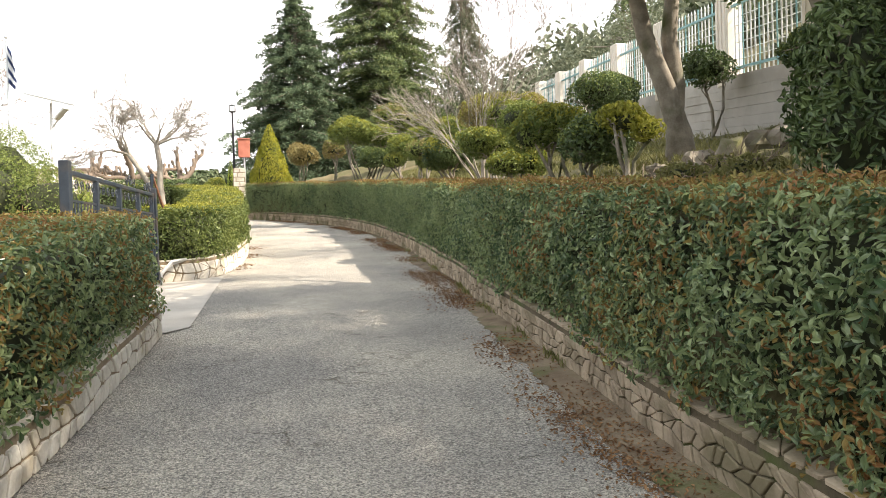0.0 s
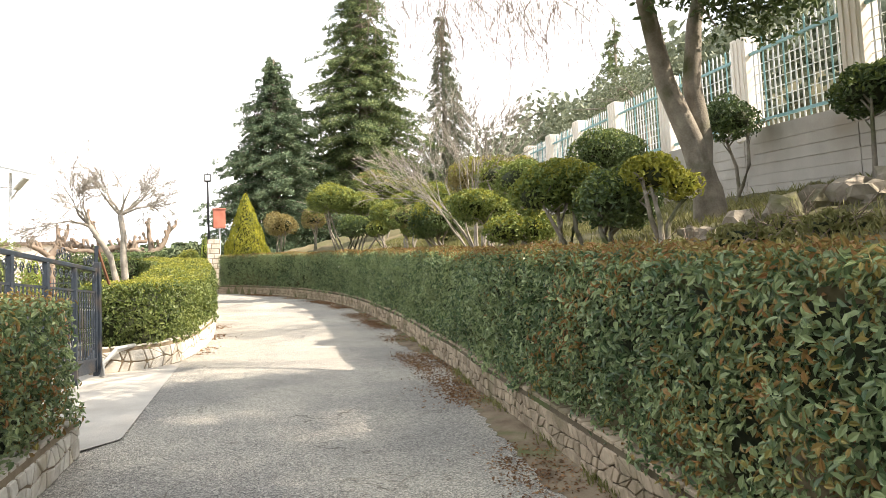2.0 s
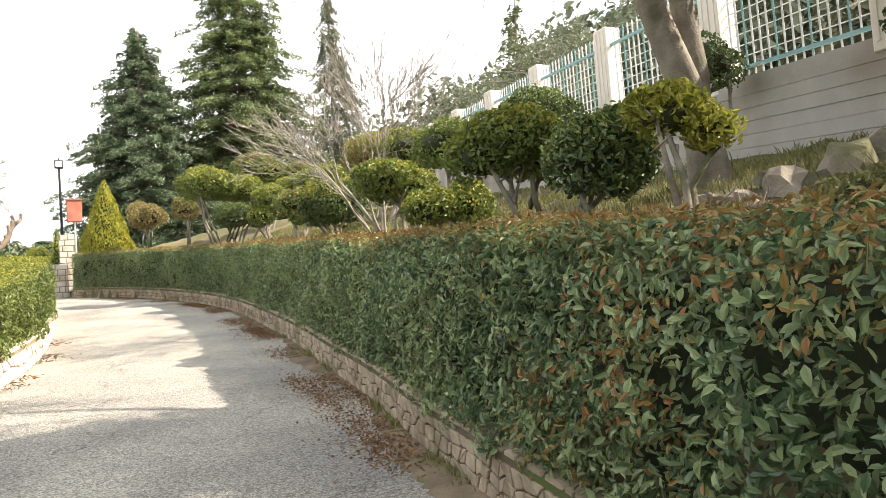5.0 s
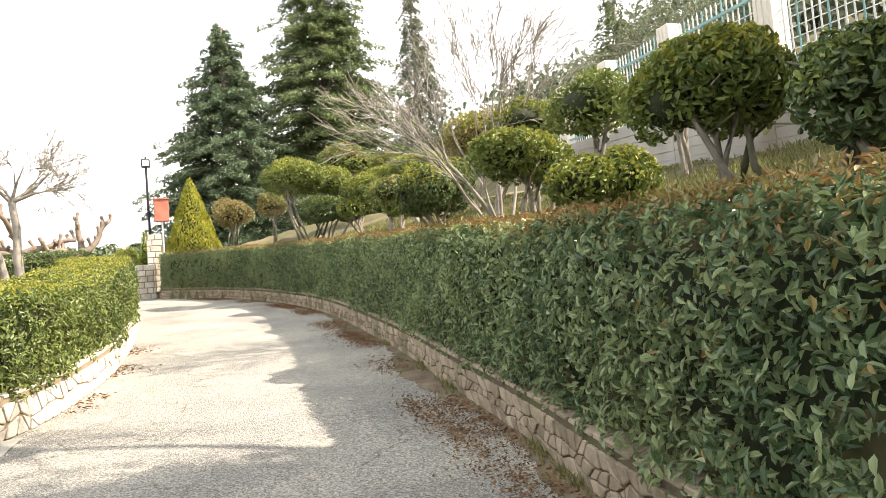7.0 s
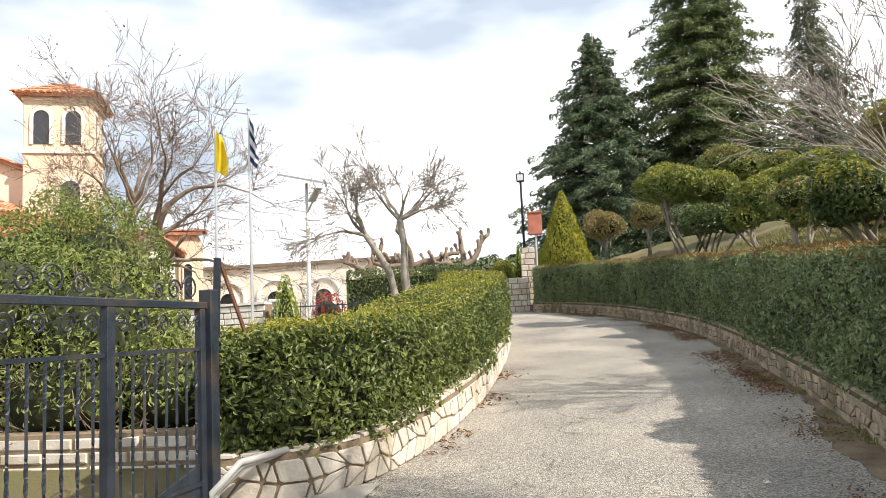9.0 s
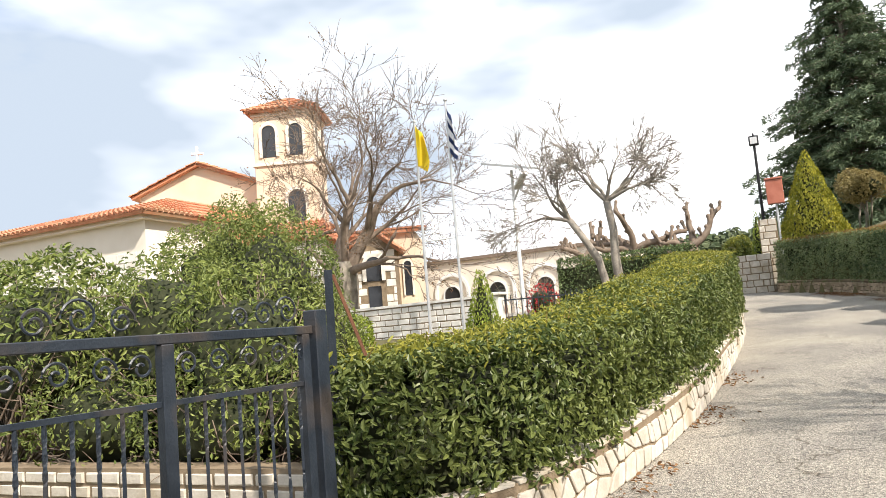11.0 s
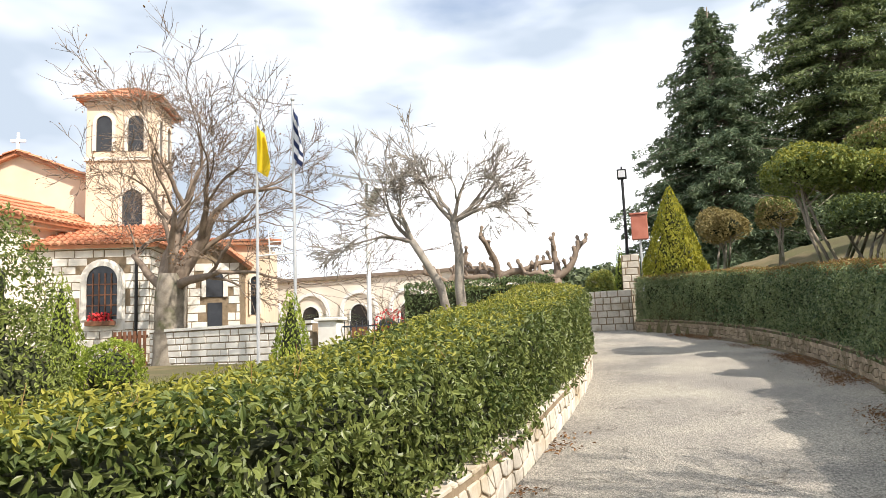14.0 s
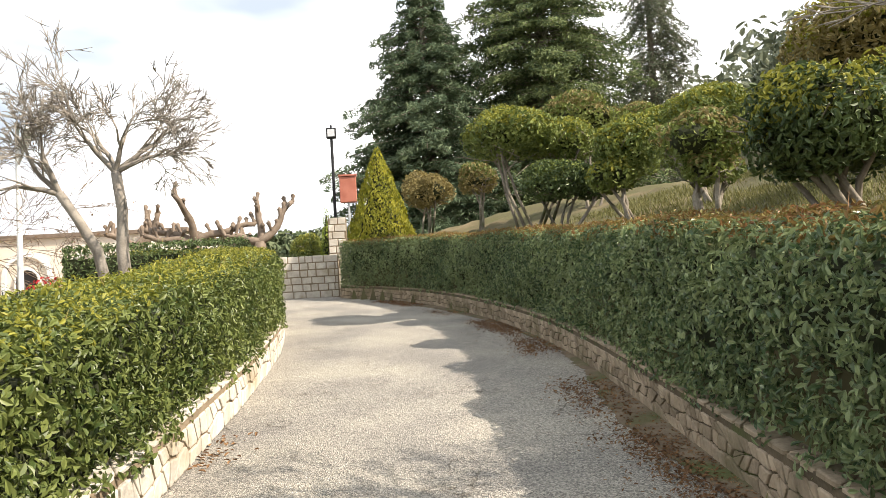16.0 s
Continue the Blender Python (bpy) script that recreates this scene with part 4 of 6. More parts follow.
def leafy_tree(name_label, trunks, lobes, dens, size, leafmat, seed, bark=M_BARK, hang=0):
    rg = np.random.default_rng(seed)
    e = empty("evergreen_tree", name_label, "tree")
    tb = Tubes(10)
    for pts, rad in trunks:
        tb.add([Vector(p) for p in pts], rad)
    for c, r in lobes:
        base = Vector(trunks[0][0][-1])
        for k in range(5):
            t = Vector(c) + Vector(rg.normal(size=3)) * 0.35 * r[0]
            tb.add([base, base.lerp(t, 0.5) + Vector(rg.normal(size=3)) * 0.1, t], [0.05, 0.03, 0.008], 5)
    tb.make("trunk", bark, e)
    Ps = []
    for c, r in lobes:
        n = int(dens * r[0] * r[1] * r[2] * 4)
        u = rnd_unit(rg, n) * (rg.random((n, 1)) ** 0.45)
        cl = rnd_unit(rg, 40) * rg.uniform(0.4, 1, (40, 1))
        near = cl[rg.integers(0, 40, n)] + rg.normal(size=(n, 3)) * 0.16
        Ps.append(np.array(c) + np.where(rg.random((n, 1)) < 0.75, near, u) * np.array(r))
    P = np.concatenate(Ps)
    V, F = leaf_arrays(rg, P, np.tile([0, 0, 1.0], (len(P), 1)), size, 0.5, 1.3, 0.7)
    tagged(arrays("crown", V, F, leafmat, e), kind="stuff")
    return e


leafy_tree("forked evergreen tree with mossy mottled trunk on the bank",
           [([(6.22, 11.0, 1.7), (6.18, 11.0, 2.3), (6.0, 11.0, 2.9), (5.65, 11.0, 3.7), (5.38, 10.9, 4.6), (5.0, 10.6, 5.4)], [0.26, 0.19, 0.16, 0.13, 0.11, 0.08]),
            ([(6.12, 11.02, 2.5), (6.16, 11.0, 3.0), (6.05, 11.0, 3.7), (6.15, 11.0, 4.5), (6.3, 10.8, 5.5)], [0.14, 0.13, 0.12, 0.1, 0.07])],
           [((5.3, 9.6, 4.85), (1.5, 1.2, 0.7)), ((4.0, 9.3, 4.95), (1.0, 0.9, 0.5)), ((6.4, 10.0, 4.55), (0.9, 0.8, 0.5)), ((6.4, 9.2, 6.2), (1.6, 1.3, 1.0)), ((4.4, 9.2, 6.0), (1.2, 1.1, 0.7)), ((6.3, 8.7, 4.8), (0.9, 0.8, 0.55))],
           700, 0.10, M_DARK, 81)
leafy_tree("dark ivy-clad evergreen tree rising behind the hedge, its unseen crown shading the drive",
           [([(4.75, 5.9, 0.9), (4.6, 5.9, 1.8), (4.35, 5.95, 2.3), (4.05, 6.0, 2.9), (3.8, 6.0, 4.2), (3.7, 5.9, 5.0)], [0.2, 0.17, 0.14, 0.12, 0.1, 0.08])],
           # The lobes after the first hang unseen overhead, placed to shade the near drive.
           [((4.45, 5.6, 1.45), (0.62, 0.6, 0.85)), ((3.4, 5.2, 5.6), (1.9, 1.9, 0.8)), ((4.6, 7.2, 5.9), (1.6, 1.5, 0.8)), ((4.4, 2.2, 5.6), (2.2, 2.2, 0.9)), ((4.6, -1.0, 5.4), (2.2, 2.2, 1.0)), ((7.2, 3.4, 6.2), (1.9, 2.2, 0.9)), ((7.0, 6.4, 6.6), (1.6, 1.6, 0.8)), ((7.0, 0.2, 6.2), (2.0, 2.2, 0.9)), ((5.6, 4.6, 6.4), (1.8, 1.5, 0.8)), ((8.6, 5.0, 6.5), (1.6, 1.5, 0.8)), ((5.4, 0.4, 6.2), (1.8, 2.0, 0.8)), ((8.8, 1.8, 6.4), (1.7, 2.2, 0.8))],
           800, 0.10, M_DARK, 82)
leafy_tree("silvery olive tree behind the fence", [([(13.2, 23, 4.5), (13.2, 23, 6.0), (13, 23, 7)], [0.2, 0.16, 0.1])],
           [((13, 23, 7.4), (1.7, 1.6, 1.2)), ((14.4, 25, 7.0), (1.6, 1.6, 1.2)), ((12.6, 26, 6.9), (1.5, 1.5, 1.0))], 160, 0.12, M_OLIVE, 83)


def weeping_twigs():
    rg = np.random.default_rng(91)
    e = empty("weeping_tree", "leafless weeping tree with long hanging twigs", "tree")
    tb = Tubes(5)
    hub = Vector((4.6, 12.0, 5.35))
    tb.add([Vector(p) for p in ((6.2, 11.0, 4.9), (5.9, 11.3, 5.3), (5.3, 11.7, 5.8), tuple(hub))], [0.06, 0.05, 0.045, 0.04], 8)
    for k in range(22):
        a = rg.uniform(0, 2 * math.pi)
        d = Vector((math.cos(a) - 0.75, math.sin(a) * 0.8 - 0.25, 0))
        p0 = hub
        p1 = p0 + d * 0.8 + Vector((0, 0, rg.uniform(0.0, 0.4)))
        p2 = p1 + d * rg.uniform(0.4, 0.9) + Vector((0, 0, -0.2))
        tb.add([p0, p0.lerp(p1, 0.5) + Vector((0, 0, 0.15)), p1, p2], [0.03, 0.024, 0.016, 0.008])
        for j in range(9):
            q = p1.lerp(p2, rg.random()) + Vector((rg.normal() * 0.15, rg.normal() * 0.15, 0))
            pts, rad, _ = wander(rg, q, (rg.normal() * 0.3, rg.normal() * 0.3, -0.6), rg.uniform(0.9, 2.0), 0.006, 0.0025, 0.25, 7, 0.14)
            tb.add(pts, rad, 3)
            for m in range(3):
                w, wr, _ = wander(rg, pts[rg.integers(1, 7)], (rg.normal(), rg.normal(), -0.7), 0.5, 0.004, 0.0015, 0.2, 4, 0.15)
                tb.add(w, wr, 3)
    tb.make("limb", M_TWIG, e)


weeping_twigs()


# ---- lower garden shrubs ----
def loose_bush(x, y, z0, lobes, leafmat, dens, size, label, seed, twigs=60):
    rg = np.random.default_rng(seed)
    e = empty("bush", label, "shrub")
    tb = Tubes(4)
    for k in range(twigs):
        c, r = lobes[rg.integers(0, len(lobes))]
        t = Vector(c) + Vector(rnd_unit(rg, 1)[0] * np.array(r)) * 0.95
        b = Vector((x + rg.normal() * 0.15, y + rg.normal() * 0.15, z0 - 0.1))
        tb.add([b, b.lerp(t, 0.5) + Vector(rg.normal(size=3)) * 0.08, t], [0.018, 0.012, 0.004])
        for j in range(3):
            q = b.lerp(t, rg.uniform(0.5, 1))
            w, wr, _ = wander(rg, q, rg.normal(size=3), 0.35, 0.006, 0.002, 0.3, 4)
            tb.add(w, wr)
    tagged(tb.make("branchwork", M_TWIG, e), kind="stuff")
    # Dark filler whose colour gives the shade among the leaves.
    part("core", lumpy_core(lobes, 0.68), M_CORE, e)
    V, F = crown_leaves(rg, lobes, dens, size, 0.4)
    tagged(arrays("leaves", V, F, leafmat, e), kind="stuff")


loose_bush(-3.3, 15.8, 0.4, [((-3.3, 15.7, 1.5), (0.72, 0.6, 0.8)), ((-4.3, 15.8, 1.75), (0.8, 0.6, 0.8)), ((-3.4, 15.5, 1.0), (0.9, 0.5, 0.55)), ((-4.8, 15.5, 1.0), (0.9, 0.5, 0.55)), ((-2.5, 15.5, 1.0), (0.6, 0.4, 0.5))], M_SHRUB, 460, 0.05, "half-bare untidy bush tangled behind the iron gate", 101, 160)
loose_bush(-4.6, 17.6, 0.6, [((-4.4, 17.5, 2.15), (0.75, 0.7, 1.0)), ((-5.25, 17.7, 2.3), (0.8, 0.7, 1.05)), ((-3.9, 17.6, 1.5), (0.5, 0.5, 0.7))], M_SHRUB, 1100, 0.042, "tall upright green bush in the lower garden", 102)
loose_bush(-6.4, 15.6, 0.4, [((-6.0, 15.8, 1.75), (1.2, 0.7, 0.95)), ((-7.8, 16.2, 1.8), (1.2, 0.7, 0.95))], M_SHRUB, 420, 0.07, "half-bare sprawling bush behind the gate", 103, 160)
loose_bush(-5.5, 20.9, 1.0, [((-5.55, 20.9, 1.55), (0.42, 0.42, 0.4))], M_CONEG, 1200, 0.05, "small clipped round green shrub", 104, 10)
loose_bush(-6.3, 9.2, 0.2, [((-4.6, 10.6, 1.3), (0.9, 0.8, 0.75)), ((-6.0, 11.0, 1.5), (1.0, 0.9, 0.8))], M_DARK, 600, 0.07, "dark overgrown bush beside the gateway", 105, 40)
loose_bush(-5.6, 31.2, 1.5, [((-5.6, 31.2, 2.1), (0.5, 0.4, 0.55))], M_REDF, 120, 0.08, "thin reddish shrub beside the lamp pole", 106, 40)
loose_bush(4.3, 5.8, 1.0, [((3.85, 5.15, 1.6), (0.6, 0.5, 0.85)), ((4.5, 5.3, 1.9), (0.6, 0.5, 0.8))], M_DARK, 1500, 0.06, "dense dark ivy mass round the leaning trunk", 107, 20)
for bx, by, br, bs in ((4.3, 8.2, 0.24, 121), (4.7, 7.6, 0.2, 122), (4.15, 8.9, 0.18, 123), (5.0, 8.4, 0.17, 124)):
    bz = float(ground_z(bx, by))
    loose_bush(bx, by, bz, [((bx, by, bz + br * 0.45), (br, br, br * 0.6)), ((bx + br, by - br * 0.6, bz + br * 0.3), (br * 0.8, br * 0.8, br * 0.5))], M_GRASS, 900, 0.06, "low ferny yellow-green plant among the boulders", bs, 16)
LBACK = Line([(-4.6, 29.6), (-3.3, 29.9), (-2.0, 30.4), (-1.3, 31.6)], -1)
build_hedge(LBACK, 0.0, 0.8, lambda s: 1.75 + 0 * s, 450, 0.08, M_DARK, M_LEAF, "dark clipped hedge behind the pale trees", 0.1, 4)


def cycad(x, y, z):
    rg = np.random.default_rng(111)
    e = empty("cycad_palm", "dark green cycad palm with arching fronds", "palm")
    bm = bmesh.new()
    rod(bm, (x, y, z - 0.3), (x, y, z + 0.3), 0.17, 0.14)
    part("trunk", bm, M_BARK, e)
    for k in range(26):
        a, lift = rg.uniform(0, 2 * math.pi), rg.uniform(0.3, 1.3)
        d = Vector((math.cos(a), math.sin(a), 0))
        V, F = [], []
        for i in range(14):
            t = (i + 1) / 14
            p = Vector((x, y, z + 0.3)) + d * t * 0.95 + Vector((0, 0, lift * t * 0.75 - 0.75 * t * t * 0.8))
            s = Vector((-d.y, d.x, 0))
            w = 0.16 * math.sin(math.pi * min(1, t * 0.85 + 0.12))
            for sg in (1, -1):
                b = len(V)
                V += [tuple(p), tuple(p + d * 0.03), tuple(p + s * sg * w + d * 0.07 + Vector((0, 0, 0.03)))]
                F.append((b, b + 1, b + 2))
        arrays("frond", V, F, M_DARK, e)


cycad(-7.3, 31.4, 2.1)


# ---- concrete wall and fence on the bank ----
def build_bank_wall():
    bays = [1.8, 4.6, 7.4, 10.1, 12.8, 15.75, 18.7, 21.6, 24.5, 27.5]
    V, F = [], []
    top = lambda y: 3.55 + 0.1 * (y - 12.8)
    n = Vector((1, -0.19, 0)).normalized()
    ys = np.arange(1.8, 27.6, 0.3)
    for y in ys:
        x = wall_x(y)
        for o, z in ((0, 0), (0, top(y)), (0.25, top(y)), (0.25, 0)):
            V.append((x + n.x * o, y + n.y * o, z))
    for i in range(len(ys) - 1):
        for k in range(4):
            F.append((i * 4 + k, i * 4 + (k + 1) % 4, i * 4 + 4 + (k + 1) % 4, i * 4 + 4 + k))
    w = tagged(arrays("wall_bank", V, F, M_WALLC), "grey board-marked concrete retaining wall under an iron fence", "wall", kind="structure")
    for k in range(7):
        rg = np.random.default_rng(200 + k)
        for a, b in zip(bays[1:-2], bays[2:-1]):
            bm = bmesh.new()
            zz = lambda y: top(y) - 0.16 - 0.165 * k
            d = 0.008 + 0.010 * rg.random()
            y0, y1 = a + 0.01, b - 0.01
            vs = []
            for y, dz in ((y0, -0.075), (y1, -0.075), (y1, 0.075), (y0, 0.075)):
                vs.append(bm.verts.new((wall_x(y) - d, y, zz(y) + dz)))
            for y, dz in ((y0, -0.078), (y1, -0.078), (y1, 0.078), (y0, 0.078)):
                vs.append(bm.verts.new((wall_x(y) + 0.02, y, zz(y) + dz)))
            for f in ((0, 1, 2, 3), (0, 4, 5, 1), (1, 5, 6, 2), (2, 6, 7, 3), (3, 7, 4, 0)):
                bm.faces.new([vs[i] for i in f])
            part("board_course", bm, M_WALLC, w)
    fence = empty("iron_fence", "white and turquoise iron railing between concrete pillars", "fence")
    for y in bays[1:]:
        x = wall_x(y)
        bm = bmesh.new()
        box(bm, x - 0.02, x + 0.3, y - 0.17, y + 0.17, top(y) - 0.15, top(y) + 1.55, 0.015)
        for o in (-0.10, 0.0, 0.10):
            box(bm, x - 0.035, x - 0.005, y + o - 0.022, y + o + 0.022, top(y) - 0.05, top(y) + 1.5)
        part("pillar", bm, M_CREAM, fence, "pale concrete pillar with vertical flutes")
    for a, b in zip(bays[1:-1], bays[2:]):
        for h in (0.14, 1.25):
            bm = bmesh.new()
            beam(bm, (wall_x(a) + 0.12, a, top(a) + h), (wall_x(b) + 0.12, b, top(b) + h), 0.045)
            part("rail", bm, M_FENCE, fence, "turquoise rail")
        n = 20
        for i in range(1, n):
            y = a + (b - a) * i / n
            bm = bmesh.new()
            rod(bm, (wall_x(y) + 0.12, y, top(y) + 0.03), (wall_x(y) + 0.12, y, top(y) + 1.42), 0.013, 0.013, 6)
            rod(bm, (wall_x(y) + 0.12, y, top(y) + 1.42), (wall_x(y) + 0.12, y, top(y) + 1.5), 0.02, 0.002, 6)
            part("bar", bm, M_FENCE if i % 4 == 0 else M_FENCEW, fence)
        for h in np.arange(0.3, 1.2, 0.15):
            part("wire", beam(bmesh.new(), (wall_x(a) + 0.16, a, top(a) + h), (wall_x(b) + 0.16, b, top(b) + h), 0.012), M_FENCEW, fence)


build_bank_wall()


def rock(x, y, r, seed):
    bm = bmesh.new()
    z = float(ground_z(x, y))
    bmesh.ops.create_icosphere(bm, subdivisions=2, radius=1)
    rg = np.random.default_rng(seed)
    sc = Vector((r * rg.uniform(0.8, 1.3), r * rg.uniform(0.7, 1.0), r * rg.uniform(0.55, 0.8)))
    for v in bm.verts:
        k = 1 + 0.6 * noise.noise(v.co * 1.6 + Vector((seed * 3.1, 0, 0))) + 0.3 * noise.noise(v.co * 4 + Vector((seed, 0, 0)))
        v.co = Vector((v.co.x * sc.x, v.co.y * sc.y, v.co.z * sc.z)) * k + Vector((x, y, z + r * 0.25))
    tagged(part("rock", bm, M_ROCK), "rough grey-brown boulder edging the bank", "rock", "boulders on the bank")


for i, (x, y, r) in enumerate([(5.0, 9.6, 0.16), (5.4, 9.5, 0.2), (5.75, 9.2, 0.26), (6.1, 9.15, 0.24), (6.45, 9.0, 0.28), (6.8, 8.8, 0.26), (6.2, 8.5, 0.2), (5.9, 10.0, 0.15), (7.1, 8.4, 0.24), (5.2, 10.1, 0.12), (6.5, 8.2, 0.15)]):
    rock(x, y, r, i + 1)


# ---- end of the drive: stone wall, lamp, red box ----
def ashlar(line_a, line_b, z0, z1, rows, w, seed, parent, material, proud=0.015, skip=None):
    """Coursed stones on a flat face from a to b; they stand out to the left of a->b seen from above turned right."""
    rg = np.random.default_rng(seed)
    a, b = Vector((*line_a, 0)), Vector((*line_b, 0))
    d = (b - a).normalized()
    n = Vector((d.y, -d.x, 0))
    ln = (b - a).length
    V, F = [], []
    hz = (z1 - z0) / rows
    for r in range(rows):
        s = -rg.random() * w
        while s < ln:
            e = s + w * rg.uniform(0.6, 1.5)
            s0, s1 = max(0, s) + 0.012, min(ln, e) - 0.012
            zc = z0 + hz * (r + 0.5)
            if s1 - s0 > 0.05 and not (skip and skip((s0 + s1) / 2, zc)):
                k = len(V)
                p = proud * rg.uniform(0.5, 1.5)
                for (q, o, m) in ((0.0, -0.004, 0), (0.012, p, 1)):
                    for ss, zz in ((s0 + q, z0 + hz * r + 0.012 + q), (s1 - q, z0 + hz * r + 0.012 + q), (s1 - q, z0 + hz * (r + 1) - 0.012 - q), (s0 + q, z0 + hz * (r + 1) - 0.012 - q)):
                        v = a + d * ss + n * o
                        V.append((v.x, v.y, zz + rg.uniform(-0.006, 0.006)))
                F += [(k + 4, k + 5, k + 6, k + 7)] + [(k + i, k + (i + 1) % 4, k + 4 + (i + 1) % 4, k + 4 + i) for i in range(4)]
            s = e
    return tagged(arrays("stones", V, F, material, parent), kind="stuff")


def end_wall():
    bm = bmesh.new()
    box(bm, -4.2, 0.32, 37.0, 37.4, 1.7, 3.2)
    w = tagged(part("wall_end", bm, M_MORTW), "tan rubble retaining wall across the end of the drive", "wall", kind="structure")
    ashlar((-4.2, 37.0), (0.32, 37.0), 1.95, 3.22, 6, 0.3, 7, w, M_STONEWI)
    bm = bmesh.new()
    box(bm, 0.05, 0.6, 37.5, 38.0, 1.9, 4.35)
    w = tagged(part("wall_pier", bm, M_MORTW), "tall rubble stone pier behind the hedge end", "wall", kind="structure")
    ashlar((0.05, 37.5), (0.6, 37.5), 1.95, 4.38, 11, 0.28, 8, w, M_STONEWI)


end_wall()


def flood_lamp(x, y, z0, z1):
    e = empty("street_lamp", "black pole with a square black floodlight head", "street lamp")
    bm = bmesh.new()
    rod(bm, (x, y, z0), (x, y, z1 - 0.35), 0.06, 0.05)
    part("pole", bm, M_BLACK, e)
    bm = bmesh.new()
    box(bm, x - 0.17, x + 0.17, y - 0.10, y + 0.12, z1 - 0.38, z1 - 0.02, 0.02)
    h = part("lamp_head", bm, M_BLACK, e)
    bm = bmesh.new()
    box(bm, x - 0.12, x + 0.12, y - 0.115, y - 0.10, z1 - 0.33, z1 - 0.08)
    part("glass", bm, M_LENS, h)
    bm = bmesh.new()
    box(bm, x - 0.03, x + 0.03, y - 0.04, y + 0.04, z1 - 0.02, z1 + 0.08)
    part("sensor", bm, M_BLACK, e)


flood_lamp(0.15, 40.0, 2.9, 7.75)


def red_box():
    e = empty("notice_box", "faded red metal box on a post beside the lamp", "notice box")
    bm = bmesh.new()
    box(bm, 0.36, 0.92, 39.6, 39.85, 5.1, 5.98, 0.02)
    part("case", bm, M_RED, e)
    bm = bmesh.new()
    box(bm, 0.33, 0.95, 39.56, 39.9, 5.98, 6.04, 0.01)
    part("lid", bm, M_RED, e)
    bm = bmesh.new()
    rod(bm, (0.64, 39.72, 2.8), (0.64, 39.72, 5.1), 0.04)
    part("post", bm, M_STEEL, e)


red_box()


# ---- lower yard ----
def yard_wall():
    a, b = (-12.4, 30.45), (-6.9, 29.35)
    d = Vector((b[0] - a[0], b[1] - a[1], 0)).normalized()
    q = Vector((-d.y, d.x, 0)) * 0.35
    bm = bmesh.new()
    v0 = [Vector((*a, 0)), Vector((*b, 0)), Vector((*b, 0)) + q, Vector((*a, 0)) + q]
    lo = [bm.verts.new((v.x, v.y, 1.0)) for v in v0]
    hi = [bm.verts.new((v.x, v.y, 2.38)) for v in v0]
    bm.faces.new(hi)
    for i in range(4):
        bm.faces.new((lo[i], lo[(i + 1) % 4], hi[(i + 1) % 4], hi[i]))
    w = tagged(part("wall_yard", bm, M_MORTW), "low white stone yard wall with mortared joints", "wall", kind="structure")
    ashlar(a, b, 1.0, 2.36, 8, 0.42, 9, w, M_WHITEST)
    bm = bmesh.new()
    beam(bm, (*(Vector((*a, 0)) + q / 2).xy, 2.42), (*(Vector((*b, 0)) + q / 2).xy, 2.42), 0.45, 0.07)
    part("coping", bm, M_WHITEST, w)
    e = tagged(part("gate_pier", box(bmesh.new(), -6.55, -6.05, 28.9, 29.3, 1.0, 2.4, 0.02), M_WHITEST), "square white stone pier at the end of the yard wall", "pier")
    part("cap", box(bmesh.new(), -6.62, -5.98, 28.83, 29.37, 2.4, 2.48, 0.015), M_WHITEST, e)
    f = empty("yard_railing", "low dark iron railing beside the lamp pole", "railing")
    for z in (1.75, 2.25):
        part("rail", beam(bmesh.new(), (-6.0, 29.1, z), (-3.9, 29.3, z), 0.035), M_IRON, f)
    for i in range(15):
        x = -5.95 + i * 0.145
        part("bar", rod(bmesh.new(), (x, 29.1 + (x + 6) * 0.095, 1.5), (x, 29.1 + (x + 6) * 0.095, 2.38), 0.012, 0.012, 6), M_IRON, f)
    f = empty("wooden_yard_gate", "brown wooden slatted gate at the end of the white wall", "gate")
    for z in (1.5, 2.25):
        part("rail", box(bmesh.new(), -13.6, -12.5, 30.45, 30.5, z, z + 0.09), M_WOOD, f)
    for i in range(7):
        part("slat", box(bmesh.new(), -13.58 + i * 0.165, -13.5 + i * 0.165, 30.41, 30.45, 1.2, 2.45), M_WOOD, f)


yard_wall()


def flag(name, x, y, z0, z1, label, stripes, kind_label):
    e = empty("flagpole", label, "flagpole", group="flagpoles")
    part("pole", rod(bmesh.new(), (x, y, z0), (x, y, z1), 0.045, 0.03), M_STEEL, e)
    part("finial", bm_ball(x, y, z1 + 0.05, 0.055), M_STEEL, e)
    return e


def bm_ball(x, y, z, r):
    bm = bmesh.new()
    bmesh.ops.create_icosphere(bm, subdivisions=2, radius=r, matrix=Matrix.Translation((x, y, z)))
    return bm


